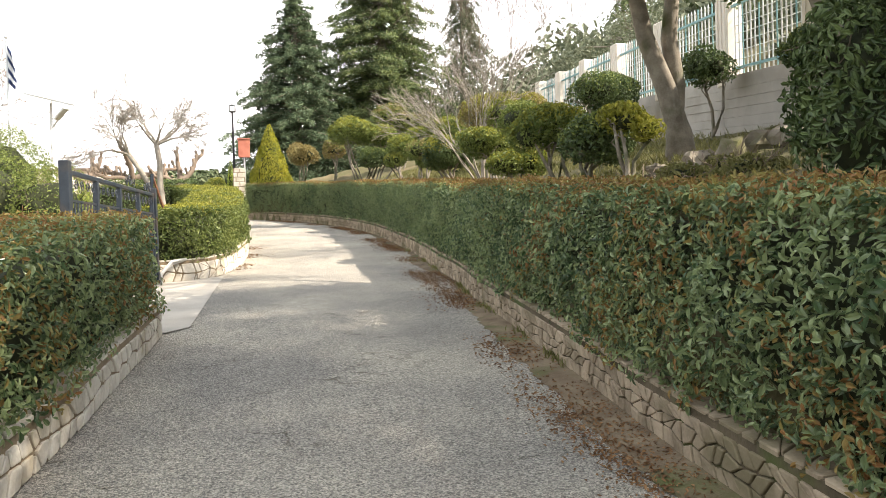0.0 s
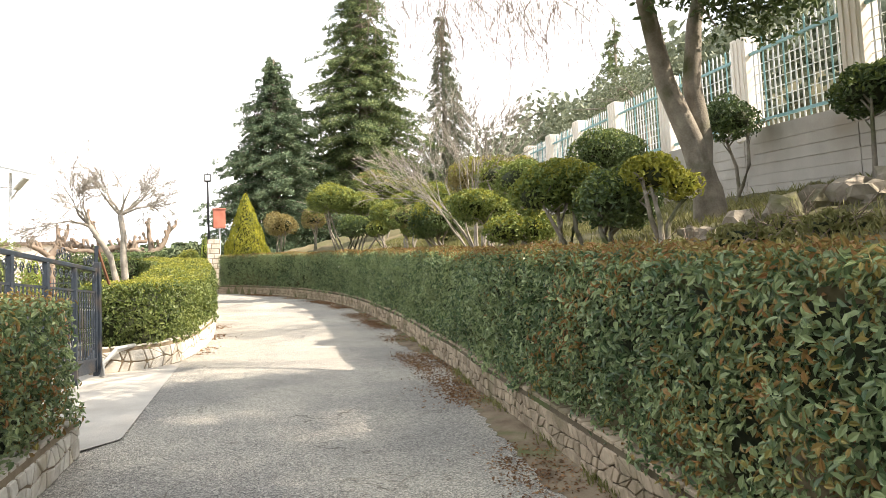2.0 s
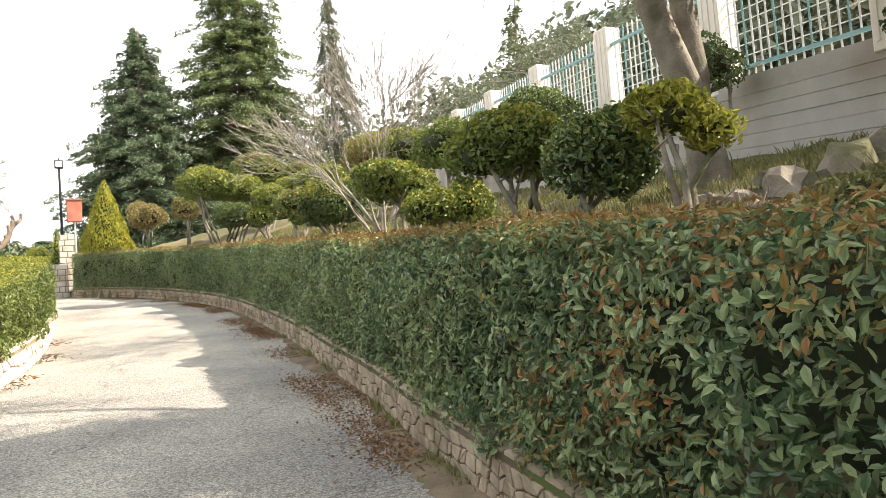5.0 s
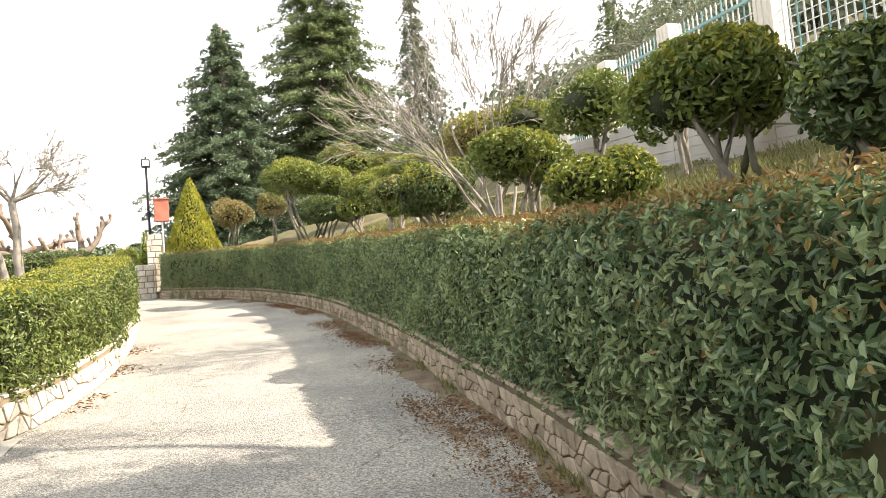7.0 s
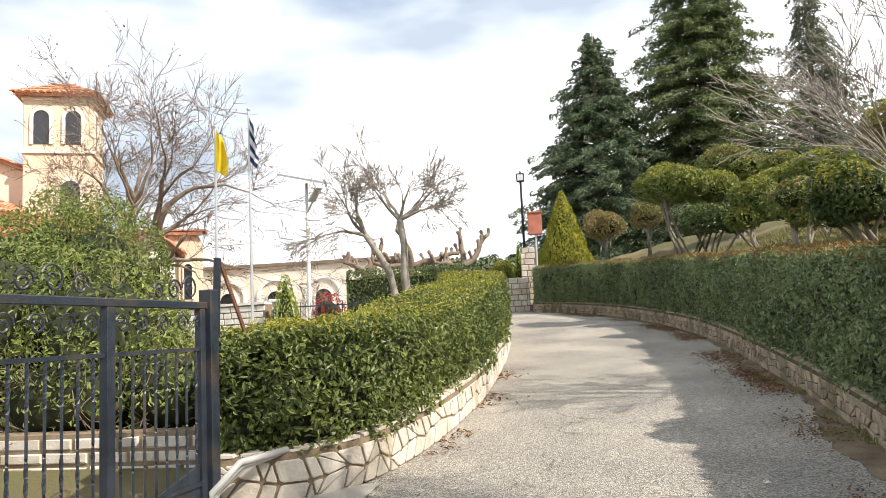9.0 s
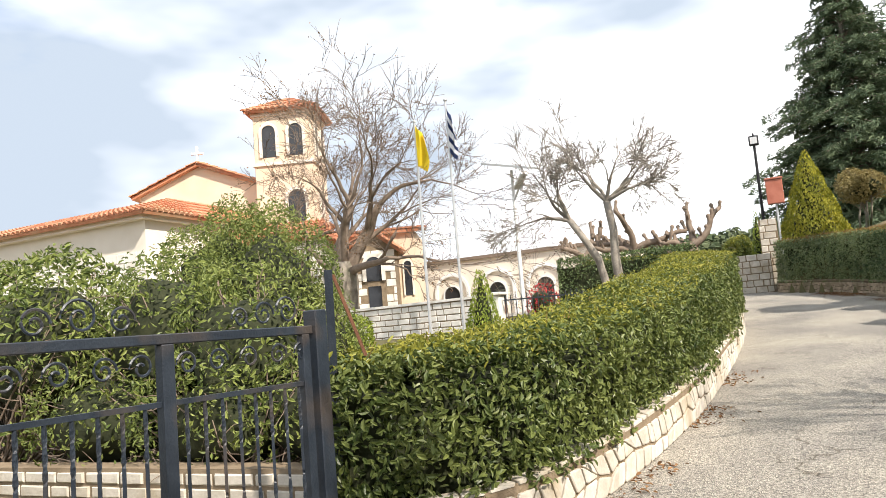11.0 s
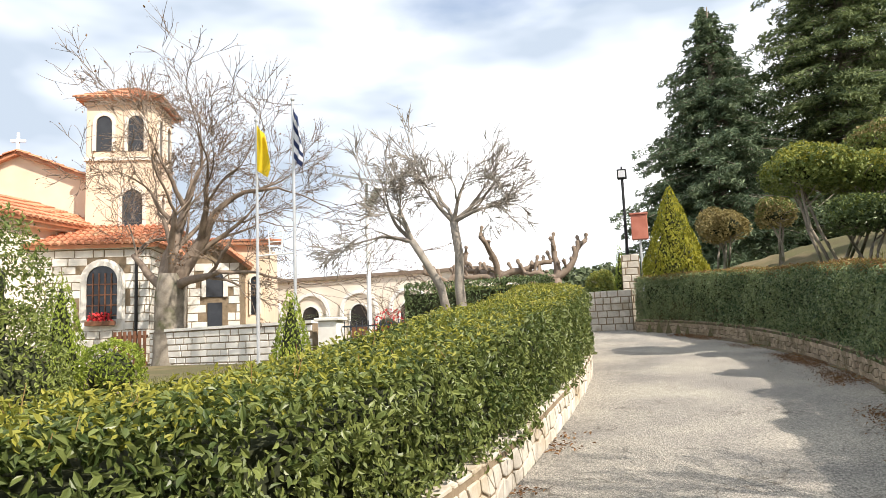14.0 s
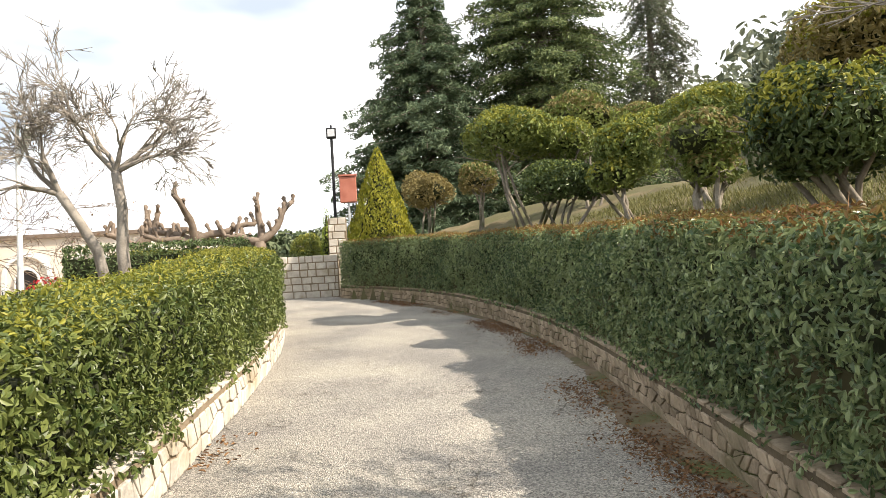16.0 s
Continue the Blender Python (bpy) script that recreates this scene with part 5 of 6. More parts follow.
def cloth(x, y, top, length, width, seed, mats, parent):
    """A limp flag hanging beside its pole in folds, in slanting bands of the given materials."""
    nz, nx = 22, 16
    pts = {}
    for i in range(nz + 1):
        u = i / nz
        for j in range(nx + 1):
            t = j / nx
            sag = width * t * (0.35 + 0.65 * math.sin(math.pi * min(1, u * 0.75 + 0.1)))
            pts[i, j] = (x + 0.04 + sag * 0.8, y - 0.05 + 0.10 * math.sin(t * 9 + u * 3 + seed) * t, top - length * u - t * 0.55 * length * (0.45 + 0.2 * math.sin(u * 4)))
    for b, m in enumerate(mats):
        i0, i1 = round(b * nz / len(mats)), round((b + 1) * nz / len(mats))
        w = nx + 1
        V = [pts[i, j] for i in range(i0, i1 + 1) for j in range(nx + 1)]
        F = [(i * w + j, i * w + j + 1, (i + 1) * w + j + 1, (i + 1) * w + j) for i in range(i1 - i0) for j in range(nx)]
        arrays("cloth", V, F, m, parent, smooth=True)


fy = flag("flagpole", -8.06, 28.8, 1.3, 7.38, "steel flagpole with a limp yellow flag", 1, "")
cloth(-8.06, 28.8, 7.3, 1.15, 0.5, 1, [M_FLAGY], fy)
fb = flag("flagpole", -7.06, 28.8, 1.3, 7.8, "steel flagpole with a limp white and navy striped flag", 9, "")
cloth(-7.06, 28.8, 7.6, 1.25, 0.3, 2, [M_FLAGB, M_FLAGW, M_FLAGB, M_FLAGW, M_FLAGB, M_FLAGW, M_FLAGB], fb)


def pole_bracket():
    e = empty("pole_bracket", "white metal bracket with a small lattice frame between the flagpoles", "bracket")
    part("crossbar", rod(bmesh.new(), (-8.06, 28.8, 4.05), (-7.06, 28.8, 4.05), 0.02), M_WHITEP, e)
    for x in (-7.72, -7.42):
        part("upright", rod(bmesh.new(), (x, 28.8, 4.05), (x + (-7.57 - x) * -0.3, 28.8, 4.65), 0.015), M_WHITEP, e)
    for i in range(5):
        part("rung", rod(bmesh.new(), (-7.74, 28.8, 4.12 + i * 0.12), (-7.40, 28.8, 4.12 + i * 0.12), 0.012), M_WHITEP, e)


pole_bracket()


def solar_lamp(x, y, z0):
    e = empty("solar_street_lamp", "white pole with a tilted solar panel and lamp arm", "street lamp")
    part("pole", rod(bmesh.new(), (x, y, z0), (x, y, 6.25), 0.07, 0.045), M_WHITEP, e)
    bm = bmesh.new()
    box(bm, -0.72, 0.72, -0.5, 0.5, -0.02, 0.02)
    p = part("solar_panel", bm, M_PANEL, e)
    p.matrix_basis = pose(x, y - 0.1, 6.36, 8, 14, 0)
    for sg in (-1, 1):
        f = part("panel_frame", box(bmesh.new(), -0.74, 0.74, sg * 0.5 - 0.02, sg * 0.5 + 0.02, -0.03, 0.03), M_STEEL, p)
        f = part("panel_frame", box(bmesh.new(), sg * 0.72 - 0.02, sg * 0.72 + 0.02, -0.48, 0.48, -0.03, 0.03), M_STEEL, p)
    part("lamp_arm", beam(bmesh.new(), (x, y, 5.3), (x + 0.45, y - 0.5, 5.75), 0.05), M_WHITEP, e)
    part("lamp_head", beam(bmesh.new(), (x + 0.25, y - 0.35, 5.6), (x + 0.65, y - 0.75, 5.95), 0.22, 0.07), M_WHITEP, e)


solar_lamp(-6.4, 31.8, 1.5)


# ---- buildings ----
def arch_shape(w, h, n=12):
    r = w / 2
    return [(-r, 0), (r, 0)] + [(r * math.cos(math.pi * k / n), h - r + r * math.sin(math.pi * k / n)) for k in range(n + 1)]


def arch_prism(x, y, z, w, h, y0, y1):
    bm = bmesh.new()
    a = [bm.verts.new((x + px, y + y0, z + pz)) for px, pz in arch_shape(w, h)]
    b = [bm.verts.new((x + px, y + y1, z + pz)) for px, pz in arch_shape(w, h)]
    n = len(a)
    bm.faces.new(a)
    bm.faces.new(b[::-1])
    for i in range(n):
        bm.faces.new((a[i], b[i], b[(i + 1) % n], a[(i + 1) % n]))
    bmesh.ops.recalc_face_normals(bm, faces=bm.faces)
    return bm


def arch_ring(x, y, z, w, h, t, y0, y1):
    """A moulding round an arch, t wide."""
    bm = bmesh.new()
    pin, pout = arch_shape(w, h)[1:], arch_shape(w + 2 * t, h + t)[1:]
    pin, pout = pin + [(-w / 2, 0)], pout + [(-w / 2 - t, 0)]
    rings = [[bm.verts.new((x + px, y + yy, z + pz)) for px, pz in p] for p, yy in ((pin, y0), (pout, y0), (pout, y1), (pin, y1))]
    for r in range(4):
        p, q = rings[r], rings[(r + 1) % 4]
        for i in range(len(p) - 1):
            bm.faces.new((p[i], p[i + 1], q[i + 1], q[i]))
    bmesh.ops.recalc_face_normals(bm, faces=bm.faces)
    return bm


def window_arched(parent, x, y, z, w, h, frame_mat, t=0.12, bars=0):
    f = part("window", arch_ring(x, y, z, w, h, t, -0.07, 0.02), frame_mat, parent)
    part("pane", arch_prism(x, y, z, w, h, -0.015, 0.01), M_GLASSD, f)
    for i in range(bars):
        px = x - w / 2 + w * (i + 1) / (bars + 1)
        part("glazing_bar", box(bmesh.new(), px - 0.02, px + 0.02, y - 0.05, y - 0.02, z, z + h - w * 0.25), M_WOOD, f)
    if bars:
        for k in range(4):
            zz = z + 0.1 + k * (h - w * 0.4) / 4
            part("glazing_bar", box(bmesh.new(), x - w / 2, x + w / 2, y - 0.045, y - 0.022, zz, zz + 0.04), M_WOOD, f)
    return f


def tiled(parent, quad, name="roof", step=0.24):
    """A roof plane from its eave corners (a, b) and ridge corners (c, d), with courses of half-round tiles."""
    a, b, c, d = [Vector(q) for q in quad]
    n = (b - a).cross(d - a).normalized()
    if n.z < 0:
        n = -n
    V = [tuple(v - n * k) for k in (0.0, 0.12) for v in (a, b, c, d)]
    F = [(0, 1, 2, 3), (7, 6, 5, 4), (0, 4, 5, 1), (1, 5, 6, 2), (2, 6, 7, 3), (3, 7, 4, 0)]
    roof = arrays(name, V, F, M_TILE, parent)
    cnt = max(2, int((b - a).length / step))
    tb_v, tb_f = [], []
    for i in range(cnt + 1):
        u = i / cnt
        p, q = a.lerp(b, u), d.lerp(c, u)
        along = (b - a).normalized()
        rows = max(1, int((q - p).length / 0.42))
        for r in range(rows):
            p0, p1 = p.lerp(q, r / rows) - (q - p).normalized() * 0.03, p.lerp(q, (r + 1) / rows)
            k = len(tb_v)
            for pt, lift, rad in ((p0, 0.03, 0.10), (p1, 0.0, 0.08)):
                for m in range(5):
                    t = math.pi * m / 4
                    tb_v.append(tuple(pt + along * rad * math.cos(t) + n * (rad * 0.8 * math.sin(t) + lift)))
            tb_f += [(k + m, k + m + 1, k + 6 + m, k + 5 + m) for m in range(4)] + [(k, k + 1, k + 2, k + 3, k + 4)]
    tagged(arrays("tiles", tb_v, tb_f, M_TILE, roof), kind="stuff")
    return roof


def church():
    e = empty("church", "peach plastered church with square bell tower and terracotta tiled roofs", "church")
    # built square to the axes, then turned towards the drive about the corner at (-15, 33)
    e.matrix_basis = Matrix.Translation((-15, 33, 0)) @ Matrix.Rotation(radians(22), 4, "Z") @ Matrix.Translation((15, -33, 0))
    # bell tower
    x0, x1, y0, y1 = -17.38, -15.0, 35.25, 37.6
    part("tower_wall", box(bmesh.new(), x0, x1, y0, y1, 1.4, 10.95, 0.02), M_PLASTER, e)
    for zz in (8.7, 10.75):
        part("string_course", box(bmesh.new(), x0 - 0.07, x1 + 0.07, y0 - 0.07, y1 + 0.07, zz, zz + 0.12), M_CREAM, e)
    ap = ((x0 + x1) / 2, (y0 + y1) / 2, 11.75)
    cs = [(x0 - 0.28, y0 - 0.28, 10.95), (x1 + 0.28, y0 - 0.28, 10.95), (x1 + 0.28, y1 + 0.28, 10.95), (x0 - 0.28, y1 + 0.28, 10.95)]
    for i in range(4):
        a, b = Vector(cs[i]), Vector(cs[(i + 1) % 4])
        tiled(e, (a, b, Vector(ap) + (b - a) * 0.01, Vector(ap) - (b - a) * 0.01))
    for x in (-16.75, -15.65):
        window_arched(e, x, y0, 9.05, 0.55, 1.3, M_CREAM)
    window_arched(e, -15.75, y0, 6.2, 0.7, 1.45, M_CREAM)
    for y in (35.9, 36.95):
        w = window_arched(e, 0, 0, 9.05, 0.5, 1.3, M_CREAM)
        w.matrix_basis = pose(x1, y, 0, 0, 0, 90)
    w = window_arched(e, 0, 0, 6.0, 0.4, 1.5, M_CREAM)
    w.matrix_basis = pose(x1, 36.2, 0, 0, 0, 90)
    # nave with its gable
    bm = bmesh.new()
    f = [bm.verts.new(v) for v in ((-22.5, 36.0, 1.4), (-17.4, 36.0, 1.4), (-17.4, 36.0, 8.1), (-19.95, 36.0, 9.15), (-22.5, 36.0, 8.05))]
    k = [bm.verts.new((v.co.x, 50, v.co.z)) for v in f]
    bm.faces.new(f)
    bm.faces.new(k[::-1])
    for i in range(5):
        bm.faces.new((f[i], k[i], k[(i + 1) % 5], f[(i + 1) % 5]))
    bmesh.ops.recalc_face_normals(bm, faces=bm.faces)
    part("nave_wall", bm, M_PLASTER, e)
    tiled(e, ((-22.8, 50, 8.05), (-22.8, 35.75, 8.05), (-19.95, 35.75, 9.26), (-19.95, 50, 9.26)))
    tiled(e, ((-17.2, 35.75, 8.15), (-17.2, 50, 8.15), (-19.95, 50, 9.26), (-19.95, 35.75, 9.26)))
    c = part("cross", box(bmesh.new(), -19.99, -19.91, 35.8, 35.88, 9.2, 9.95), M_WHITEP, e, "white cross on the gable")
    part("cross_arm", box(bmesh.new(), -20.2, -19.7, 35.795, 35.885, 9.6, 9.69), M_WHITEP, c)
    # stone front with lean-to roof
    part("stone_front", box(bmesh.new(), -21.0, -14.5, 33.0, 35.2, 1.3, 5.25), M_MORTW, e)
    win = lambda p, z: (abs(p - 5.04) < 0.7 or abs(p - 1.9) < 0.7) and 2.6 < z < 4.9
    ashlar((-21.0, 33.0), (-14.5, 33.0), 1.3, 5.2, 15, 0.45, 12, e, M_WHITEST, 0.02, win)
    ashlar((-14.5, 33.0), (-14.5, 35.2), 1.3, 5.2, 15, 0.45, 13, e, M_WHITEST, 0.02)
    for x in (-15.96, -19.1):
        part("surround", arch_prism(x, 33.0, 2.6, 1.4, 2.3, -0.02, 0.05), M_WHITEST, e)
        window_arched(e, x, 32.98, 2.95, 0.95, 1.72, M_WHITEST, 0.15, 4)
    part("cornice", box(bmesh.new(), -21.1, -14.4, 32.9, 35.2, 5.22, 5.34), M_WHITEST, e)
    tiled(e, ((-21.2, 32.75, 5.34), (-14.2, 32.75, 5.34), (-14.8, 35.3, 6.35), (-21.0, 35.3, 6.35)))
    tiled(e, ((-14.2, 32.75, 5.34), (-14.2, 36.5, 5.34), (-14.95, 36.5, 6.35), (-14.8, 35.3, 6.35)))
    part("drainpipe", rod(bmesh.new(), (-14.9, 32.93, 1.5), (-14.9, 32.93, 5.3), 0.05), M_BLACK, e, "dark drainpipe")
    part("flower_box", box(bmesh.new(), -16.4, -15.5, 32.7, 32.88, 2.75, 2.9, 0.01), M_WOOD, e)
    rg = np.random.default_rng(17)
    P = np.c_[rg.uniform(-16.3, -15.6, 90), rg.uniform(32.7, 32.88, 90), rg.uniform(2.9, 3.15, 90)]
    V, F = leaf_arrays(rg, P, np.tile([0, -1.0, 0.5], (90, 1)), 0.1, 0.8)
    tagged(arrays("blossoms", V, F, M_REDF, e, "red flowers in the window box"), kind="stuff")
    # small gabled porch
    bm = bmesh.new()
    f = [bm.verts.new(v) for v in ((-13.8, 35.0, 1.4), (-12.0, 35.0, 1.4), (-12.0, 35.0, 4.95), (-12.85, 35.0, 5.6), (-13.8, 35.0, 5.0))]
    k = [bm.verts.new((v.co.x, 36.6, v.co.z)) for v in f]
    bm.faces.new(f)
    for i in range(5):
        bm.faces.new((f[i], k[i], k[(i + 1) % 5], f[(i + 1) % 5]))
    bmesh.ops.recalc_face_normals(bm, faces=bm.faces)
    part("porch_wall", bm, M_MORTW, e)
    niche = lambda p, z: abs(p - 0.95) < 0.45 and 2.2 < z < 4.7
    ashlar((-13.8, 35.0), (-12.0, 35.0), 1.4, 4.9, 12, 0.45, 14, e, M_WHITEST, 0.02, niche)
    window_arched(e, -12.85, 34.98, 3.7, 0.6, 0.95, M_WHITEST, 0.14)
    part("porch_door", box(bmesh.new(), -13.1, -12.6, 34.96, 35.01, 1.6, 3.5), M_GLASSD, e)
    tiled(e, ((-14.05, 36.6, 4.95), (-14.05, 34.75, 4.95), (-12.85, 34.75, 5.72), (-12.85, 36.6, 5.72)))
    tiled(e, ((-11.75, 34.75, 4.85), (-11.75, 36.6, 4.85), (-12.85, 36.6, 5.72), (-12.85, 34.75, 5.72)))
    # side aisle
    part("aisle_wall", box(bmesh.new(), -14.9, -11.3, 36.2, 40.0, 1.4, 5.75), M_PLASTER, e)
    window_arched(e, -11.65, 36.2, 3.1, 0.3, 1.4, M_CREAM, 0.06)
    tiled(e, ((-15.0, 36.0, 5.77), (-11.1, 36.0, 5.77), (-11.1, 40.0, 6.3), (-15.0, 40.0, 6.3)))


church()


def side_house():
    e = empty("side_building", "low peach building with a terracotta eave beside the church", "building")
    part("wall", box(bmesh.new(), -34, -18.0, 28.4, 36, 1.0, 6.0), M_CREAM, e)
    part("cornice", box(bmesh.new(), -34.2, -17.75, 28.1, 36.2, 6.0, 6.22), M_CREAM, e)
    ashlar((-34, 28.4), (-18.0, 28.4), 1.0, 5.0, 12, 0.5, 15, e, M_WHITEST, 0.02)
    tiled(e, ((-34.4, 27.9, 6.22), (-17.55, 27.9, 6.22), (-19.5, 31.0, 7.2), (-34.4, 31.0, 7.2)))
    tiled(e, ((-17.55, 27.9, 6.22), (-17.55, 36.4, 6.22), (-19.5, 33.0, 7.2), (-19.5, 31.0, 7.2)))


side_house()


def long_building():
    e = empty("long_building", "long low cream building with white arches and a tiled parapet", "building")
    part("wall", box(bmesh.new(), -40, -6.6, 47, 55, 1.0, 5.15), M_CREAM, e)
    part("parapet", box(bmesh.new(), -40.1, -6.5, 46.85, 55.1, 5.15, 5.32), M_TWIG, e, "brown weathered coping")
    x = -7.9
    while x > -38:
        r = part("arch", arch_ring(x, 47, 1.9, 1.7, 2.5, 0.16, -0.10, 0.02), M_WHITEP, e, "white arched moulding")
        window_arched(e, x, 46.98, 2.6, 0.9, 1.25, M_WHITEP, 0.06)
        part("door_leaf", box(bmesh.new(), x - 0.4, x + 0.4, 46.95, 46.99, 1.9, 2.75), M_WOOD, e)
        x -= 2.6


long_building()


# ---- iron gate ----
def scroll(bm, c, r, turns, flip, rad=0.007):
    tb, pts = Tubes(5), []
    for i in range(26):
        t = i / 25
        a = turns * 2 * math.pi * t
        rr = r * (1 - 0.8 * t)
        pts.append(Vector((c[0] + flip * rr * math.cos(a), c[1], c[2] + rr * math.sin(a))))
    tb.add(pts, [rad] * 26)
    vs = [bm.verts.new(v) for v in tb.v]
    for f in tb.f:
        bm.faces.new([vs[k] for k in f])
    return bm


def iron_gate():
    e = empty("iron_gate", "open dark blue wrought-iron gate with twisted bars and scrolls", "gate")
    y = 14.4
    X = [-1.52, -2.58, -3.64, -4.70, -5.76]
    zb, zt = 0.30, 1.66
    part("post", box(bmesh.new(), -1.57, -1.47, y - 0.05, y + 0.05, 0.15, 1.80, 0.006), M_IRON, e)
    part("stile", box(bmesh.new(), -1.66, -1.60, y - 0.025, y + 0.025, zb, zt, 0.004), M_IRON, e)
    for x in X[1:]:
        part("stile", box(bmesh.new(), x - 0.035, x + 0.035, y - 0.03, y + 0.03, zb - 0.1, zt, 0.005), M_IRON, e)
    part("top_rail", box(bmesh.new(), X[-1], -1.57, y - 0.025, y + 0.025, zt, zt + 0.05, 0.005), M_IRON, e)
    part("mid_rail", box(bmesh.new(), X[-1], -1.60, y - 0.012, y + 0.012, zt - 0.29, zt - 0.265), M_IRON, e)
    part("bottom_rail", box(bmesh.new(), X[-1], -1.60, y - 0.02, y + 0.02, zb + 0.16, zb + 0.19), M_IRON, e)
    for a, b in zip(X[:-1], X[1:]):
        n = 9
        for i in range(1, n):
            x = a + (b - a) * i / n - (0.06 if a == X[0] else 0) * (1 - i / n)
            tb = Tubes(4)
            V, F = [], []
            for k in range(37):
                z = zb + 0.18 + (zt - 0.28 - zb - 0.18) * k / 36
                for c in range(4):
                    t = math.pi / 2 * c + (k * 0.5 if 8 < k % 18 < 17 else 0)
                    V.append((x + 0.011 * math.cos(t), y + 0.011 * math.sin(t), z))
            for k in range(36):
                for c in range(4):
                    F.append((k * 4 + c, k * 4 + (c + 1) % 4, k * 4 + 4 + (c + 1) % 4, k * 4 + 4 + c))
            arrays("twisted_bar", V, F, M_IRON, e)
        for i, u in enumerate((0.12, 0.3, 0.5, 0.7, 0.88)):
            x = a + (b - a) * u
            part("scroll", scroll(bmesh.new(), (x, y, zt - 0.10), 0.065, 1.4, 1 if i % 2 else -1), M_IRON, e)
    for i, (x, r) in enumerate(((-1.75, 0.09), (-1.93, 0.075), (-2.1, 0.06), (-2.8, 0.07), (-3.0, 0.09), (-3.2, 0.07))):
        part("top_scroll", scroll(bmesh.new(), (x, y, zt + 0.05 + r), r, 1.5, 1 if i % 2 else -1), M_IRON, e)
    bm = bmesh.new()
    vs = []
    for yy in (y - 0.006, y + 0.006):
        vs.append([bm.verts.new(p) for p in ((-1.60, yy, zb), (-1.60, yy, 0.62), (-2.0, yy, 0.52), (-2.44, yy, 0.40), (-2.44, yy, zb))])
    bm.faces.new(vs[0])
    bm.faces.new(vs[1][::-1])
    for i in range(5):
        bm.faces.new((vs[0][i], vs[0][(i + 1) % 5], vs[1][(i + 1) % 5], vs[1][i]))
    part("kick_plate", bm, M_IRON, e, "plain dark sheet at the foot of the gate")
    r = empty("rusty_strut", "rusty steel strut leaning behind the gate post", "strut")
    part("bar", beam(bmesh.new(), (-1.72, 14.75, 0.35), (-1.60, 14.6, 2.05), 0.05, 0.02), M_IRON, r)
    part("bar", beam(bmesh.new(), (-1.46, 14.75, 1.5), (-1.60, 14.65, 2.02), 0.05, 0.02), M_RUST, r)
    part("post", box(bmesh.new(), -5.86, -5.74, y - 0.05, y + 0.05, -0.15, 1.80, 0.006), M_IRON, e)
    # the leaf closes the gateway along the drive's edge
    e.matrix_basis = Matrix.Translation((-1.5, 14.2, 0)) @ Matrix.Rotation(radians(83.2), 4, "Z") @ Matrix.Translation((1.52, -14.4, 0))
    r.location = (0.08, -0.2, 0)
    h = empty("drain_hose", "curved grey plastic pipe at the wall end", "pipe")
    tb = Tubes(8)
    for k in range(3):
        tb.add([Vector((-1.45 + 0.02 * k, 14.1 - 0.05 * k, 0.24)), Vector((-1.4, 14.1 - 0.05 * k, 0.42)), Vector((-1.25, 14.2 - 0.04 * k, 0.56 + 0.02 * k)), Vector((-1.05, 14.5, 0.62))], [0.025] * 4)
    tb.make("pipe", M_HOSE, h)
    bm = bmesh.new()
    box(bm, -9.0, -1.75, 14.95, 15.2, 0.0, 0.72)
    w = tagged(part("wall_behind_gate", bm, M_MORTW), "low white stone wall under the tangled bush", "wall", kind="structure")
    ashlar((-9.0, 14.95), (-1.75, 14.95), 0.12, 0.70, 5, 0.3, 21, w, M_STONEWI)


iron_gate()


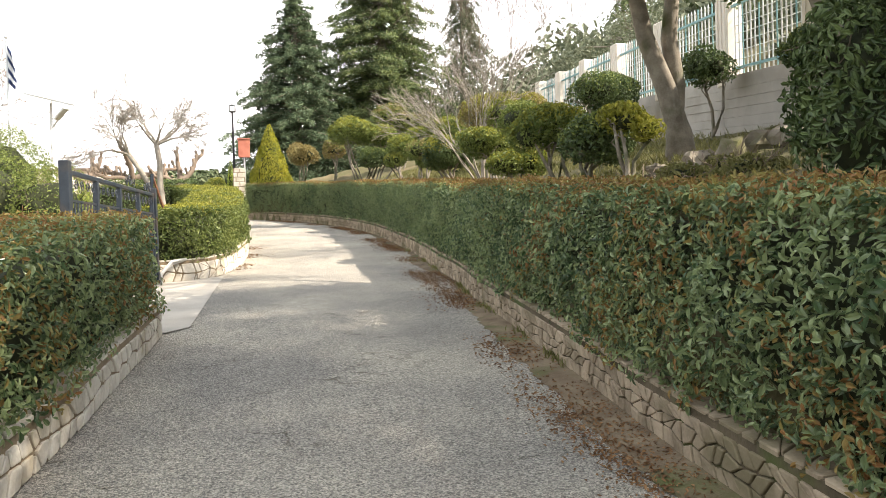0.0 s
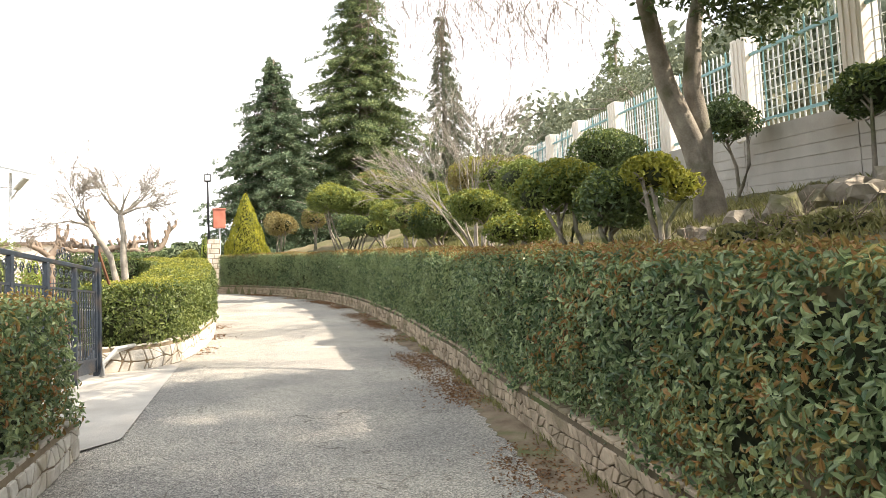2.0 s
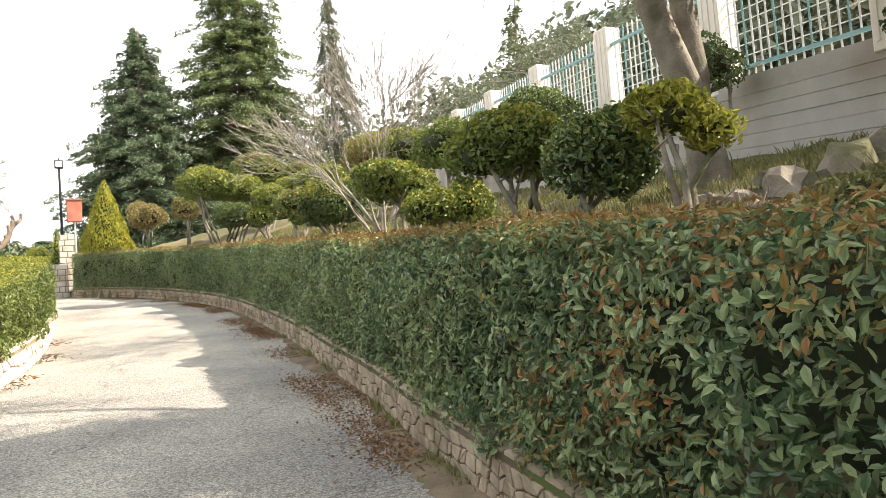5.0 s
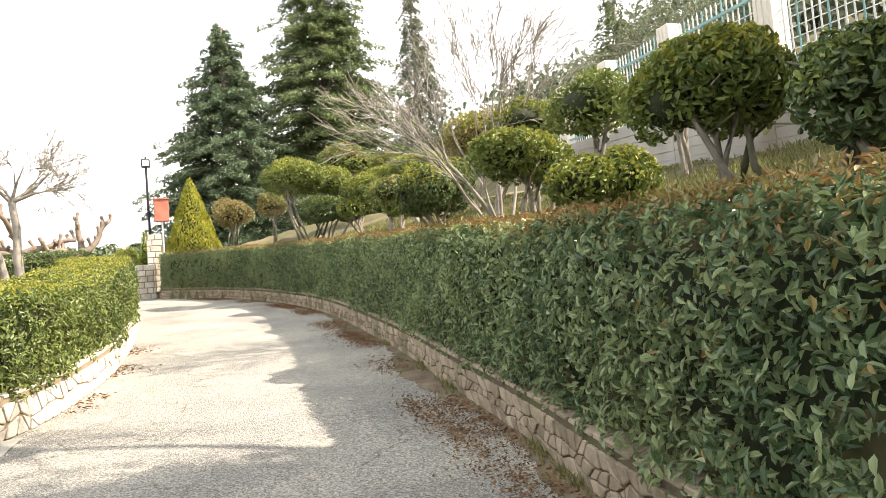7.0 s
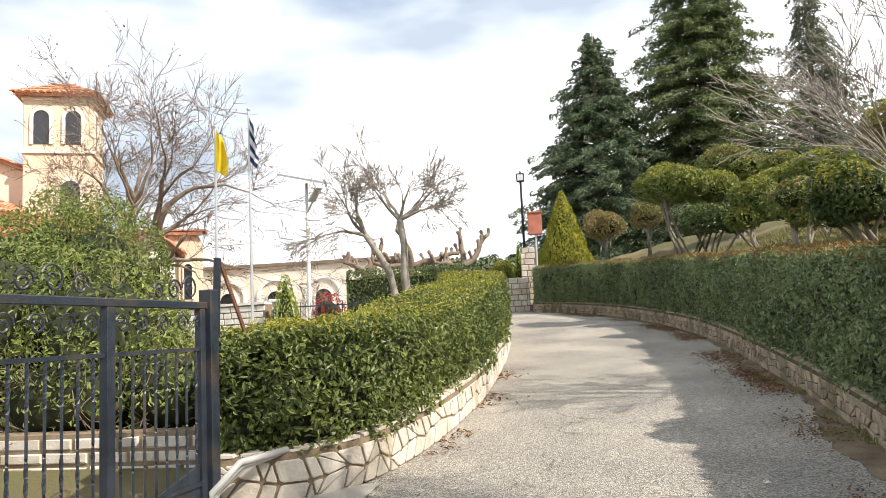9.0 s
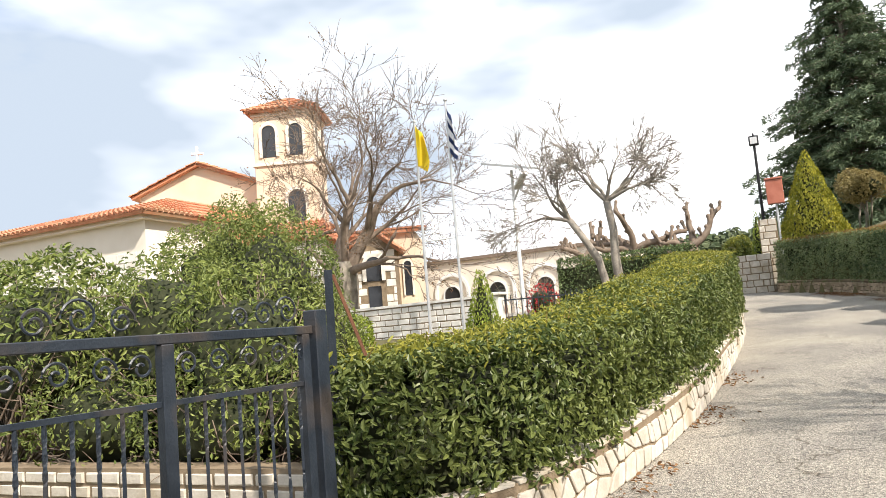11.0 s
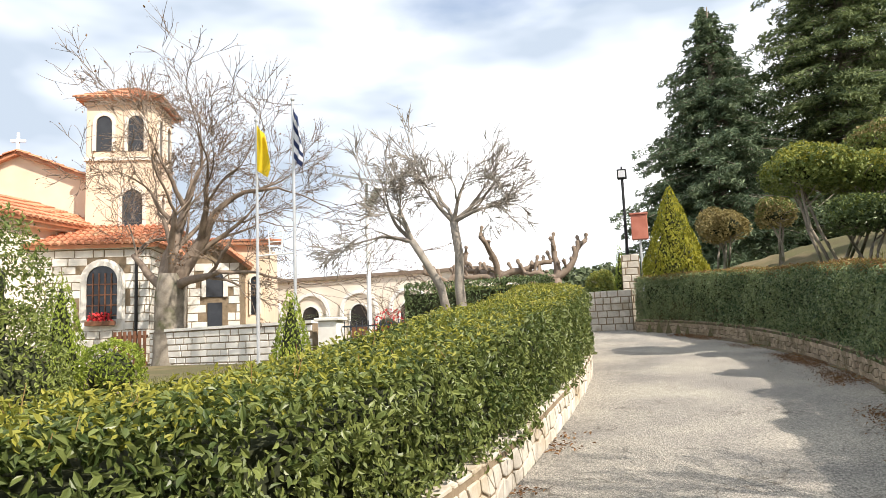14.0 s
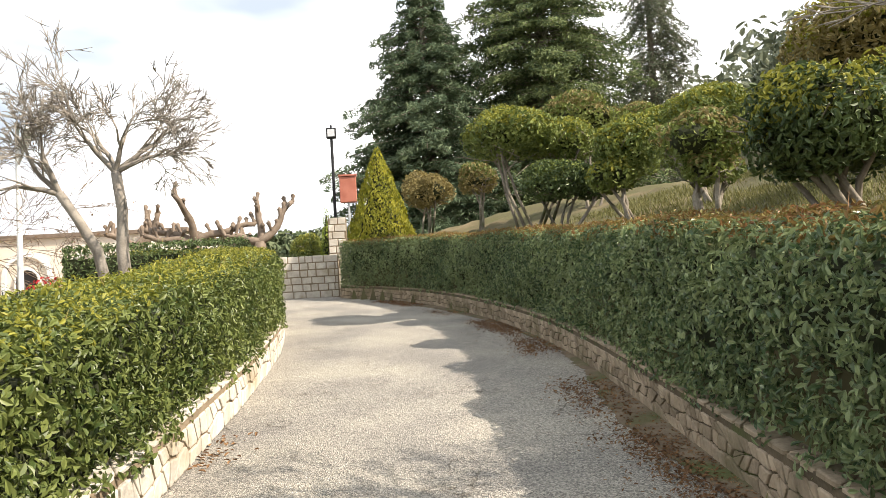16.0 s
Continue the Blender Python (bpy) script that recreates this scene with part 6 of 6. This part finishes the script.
# ---- litter, weeds and grass ----
def strewn():
    rg = np.random.default_rng(31)
    n = 26000
    s = rg.uniform(5, R.length - 2, n)
    keep = (np.sin(s * 0.9) + np.sin(s * 2.3 + 1) + rg.normal(size=n) * 0.6) > 0.1
    s = s[keep]
    o = -np.abs(rg.normal(size=len(s))) * 0.28 - 0.03
    far = rg.random(len(s)) < 0.4
    o = np.where(far, -0.42 - 0.1 * np.sin(s * 0.8) + rg.normal(size=len(s)) * 0.09, o)
    x, y = R.at(s, o)
    P = np.c_[x, y, g(y) + 0.02]
    V, F = leaf_arrays(rg, P, np.tile([0, 0, 1.0], (len(P), 1)), 0.032, 0.5, 0.7)
    tagged(arrays("fallen_leaves", V, F, M_LITTER), "dry brown leaves lying along the wall foot", "leaves", kind="stuff")
    s = rg.uniform(1.5, 8, 420)
    s = s[(np.sin(s * 3) > 0.1)]
    x, y = L2.at(s, -np.abs(rg.normal(size=len(s))) * 0.16 - 0.03)
    P = np.c_[x, y, g(y) + 0.02]
    V, F = leaf_arrays(rg, P, np.tile([0, 0, 1.0], (len(P), 1)), 0.05, 0.5, 0.5)
    tagged(arrays("fallen_leaves", V, F, M_LITTER), "dry brown leaves lying along the cream wall", "leaves", kind="stuff")
    # tufts
    def blades(P, h, name, label, mt):
        n = len(P)
        a = rg.uniform(0, 2 * math.pi, n)
        d = np.c_[np.cos(a), np.sin(a), np.zeros(n)]
        hh = h * rg.uniform(0.5, 1.2, n)[:, None]
        w = 0.006
        sd = np.c_[-d[:, 1], d[:, 0], np.zeros(n)] * w
        up = np.array([0, 0, 1.0])
        V = np.stack([P - sd, P + sd, P + up * hh * 0.6 + d * hh * 0.2 + sd * 0.7, P + up * hh + d * hh * 0.5], 1).reshape(-1, 3)
        k = np.arange(n)[:, None] * 4
        tagged(arrays(name, V, np.concatenate([k + [0, 1, 2, 3]]), mt), label, "grass", kind="stuff")

    c = [(s0, 0.05) for s0 in (10.5, 11.7, 13.2, 14.6, 15.3, 17.8, 19.0, 21.3)]
    Ps = []
    for s0, _ in c:
        m = rg.integers(60, 160)
        x, y = R.at(s0 + rg.normal(size=m) * 0.16, -np.abs(rg.normal(size=m)) * 0.05)
        Ps.append(np.c_[x, y, g(y)])
    blades(np.concatenate(Ps), 0.08, "weeds", "small green weeds at the foot of the wall", M_GRASS)
    n = 60000
    x, y = rg.uniform(3.6, 10, n), rg.uniform(7, 30, n)
    ok = (x > right_edge(y) + 1.0) & (x < wall_x(y) - 0.03) & ((np.sin(x * 2.1) + np.sin(y * 1.3 + x) + rg.normal(size=n) * 0.7) > -0.4)
    x, y = x[ok], y[ok]
    blades(np.c_[x, y, ground_z(x, y)], 0.11, "bank_grass", "patchy winter grass on the garden bank", M_GRASS)
    n = 16000
    x, y = rg.uniform(-9, 0, n), rg.uniform(16, 33, n)
    ok = x < left_edge(y) - 1.5
    x, y = x[ok], y[ok]
    blades(np.c_[x, y, ground_z(x, y)], 0.1, "yard_grass", "short grass in the lower garden", M_GRASS)


strewn()


def far_woods():
    rg = np.random.default_rng(41)
    P, N = [], []
    for k in range(260):
        x, y = rg.uniform(-70, 40), rg.uniform(110, 190)
        c = np.array([x, y, float(ground_z(x, y)) + 1.0])
        m = 90
        u = rnd_unit(rg, m)
        r = rg.uniform(1.2, 3.2)
        P.append(c + u * np.array([r, r, r * 0.9]) * rg.uniform(0.7, 1, (m, 1)))
        N.append(u)
    V, F = leaf_arrays(rg, np.concatenate(P), np.concatenate(N), 1.2, 0.7)
    tagged(arrays("far_wood", V, F, M_FARWOOD), "distant wooded hillside beyond the yard", "trees", kind="stuff")


far_woods()


def hill_trees():
    rg = np.random.default_rng(43)
    P, N = [], []
    for k in range(420):
        x, y = rg.uniform(25, 85), rg.uniform(20, 125)
        r = rg.uniform(1.5, 3.0)
        tall = rg.uniform(0.9, 1.7)
        c = np.array([x, y, float(ground_z(x, y)) + r * tall * 0.8])
        u = rnd_unit(rg, 160)
        P.append(c + u * np.array([r, r, r * tall]) * rg.uniform(0.6, 1, (160, 1)))
        N.append(u)
    V, F = leaf_arrays(rg, np.concatenate(P), np.concatenate(N), 0.75, 0.6)
    tagged(arrays("hillside_wood", V, F, M_OLIVE), "grey-green wooded hillside above the fence", "trees", kind="stuff")


hill_trees()


def gutter_soil():
    """Thin drift of soil and moss along the wall foot, with a ragged edge."""
    S = np.arange(3.0, R.length - 4, 0.06)
    V, F = [], []
    rg = np.random.default_rng(44)
    for s in S:
        w = 0.10 + 0.13 * (1 + math.sin(s * 0.8 + math.sin(s * 0.31) * 2)) + 0.05 * noise.noise((s * 2.0, 0, 0)) + rg.uniform(-0.03, 0.03)
        for u, h in ((0.0, 0.022), (-0.5 * w, 0.020), (-w, 0.008)):
            x, y = R.at(s, u)
            V.append((float(x), float(y), float(g(y)) + h))
    for i in range(len(S) - 1):
        for k in range(2):
            F.append((i * 3 + k, i * 3 + k + 1, i * 3 + k + 4, i * 3 + k + 3))
    tagged(arrays("gutter_soil", V, F, M_SOIL), "damp brown soil and moss drifted along the wall foot", "soil", kind="structure")


gutter_soil()

# ---- stones of the kerb walls ----
clad(R, KW_R, 0.2, 0.34, 0.12, 0.11, M_STONEB, M_STONEBI, (9.0, 21.0), 51, 0.17)
clad(L1, KW_L1, 0.2, 0.32, 0.15, 0.14, M_STONEW, M_STONEWI, (6.0, 14.0), 52, 0.2, 0.018)
clad(L2, KW_L2, 0.2, 0.36, 0.17, 0.15, M_STONEW, M_STONEWI, (0.0, 9.0), 53, 0.2, 0.018)
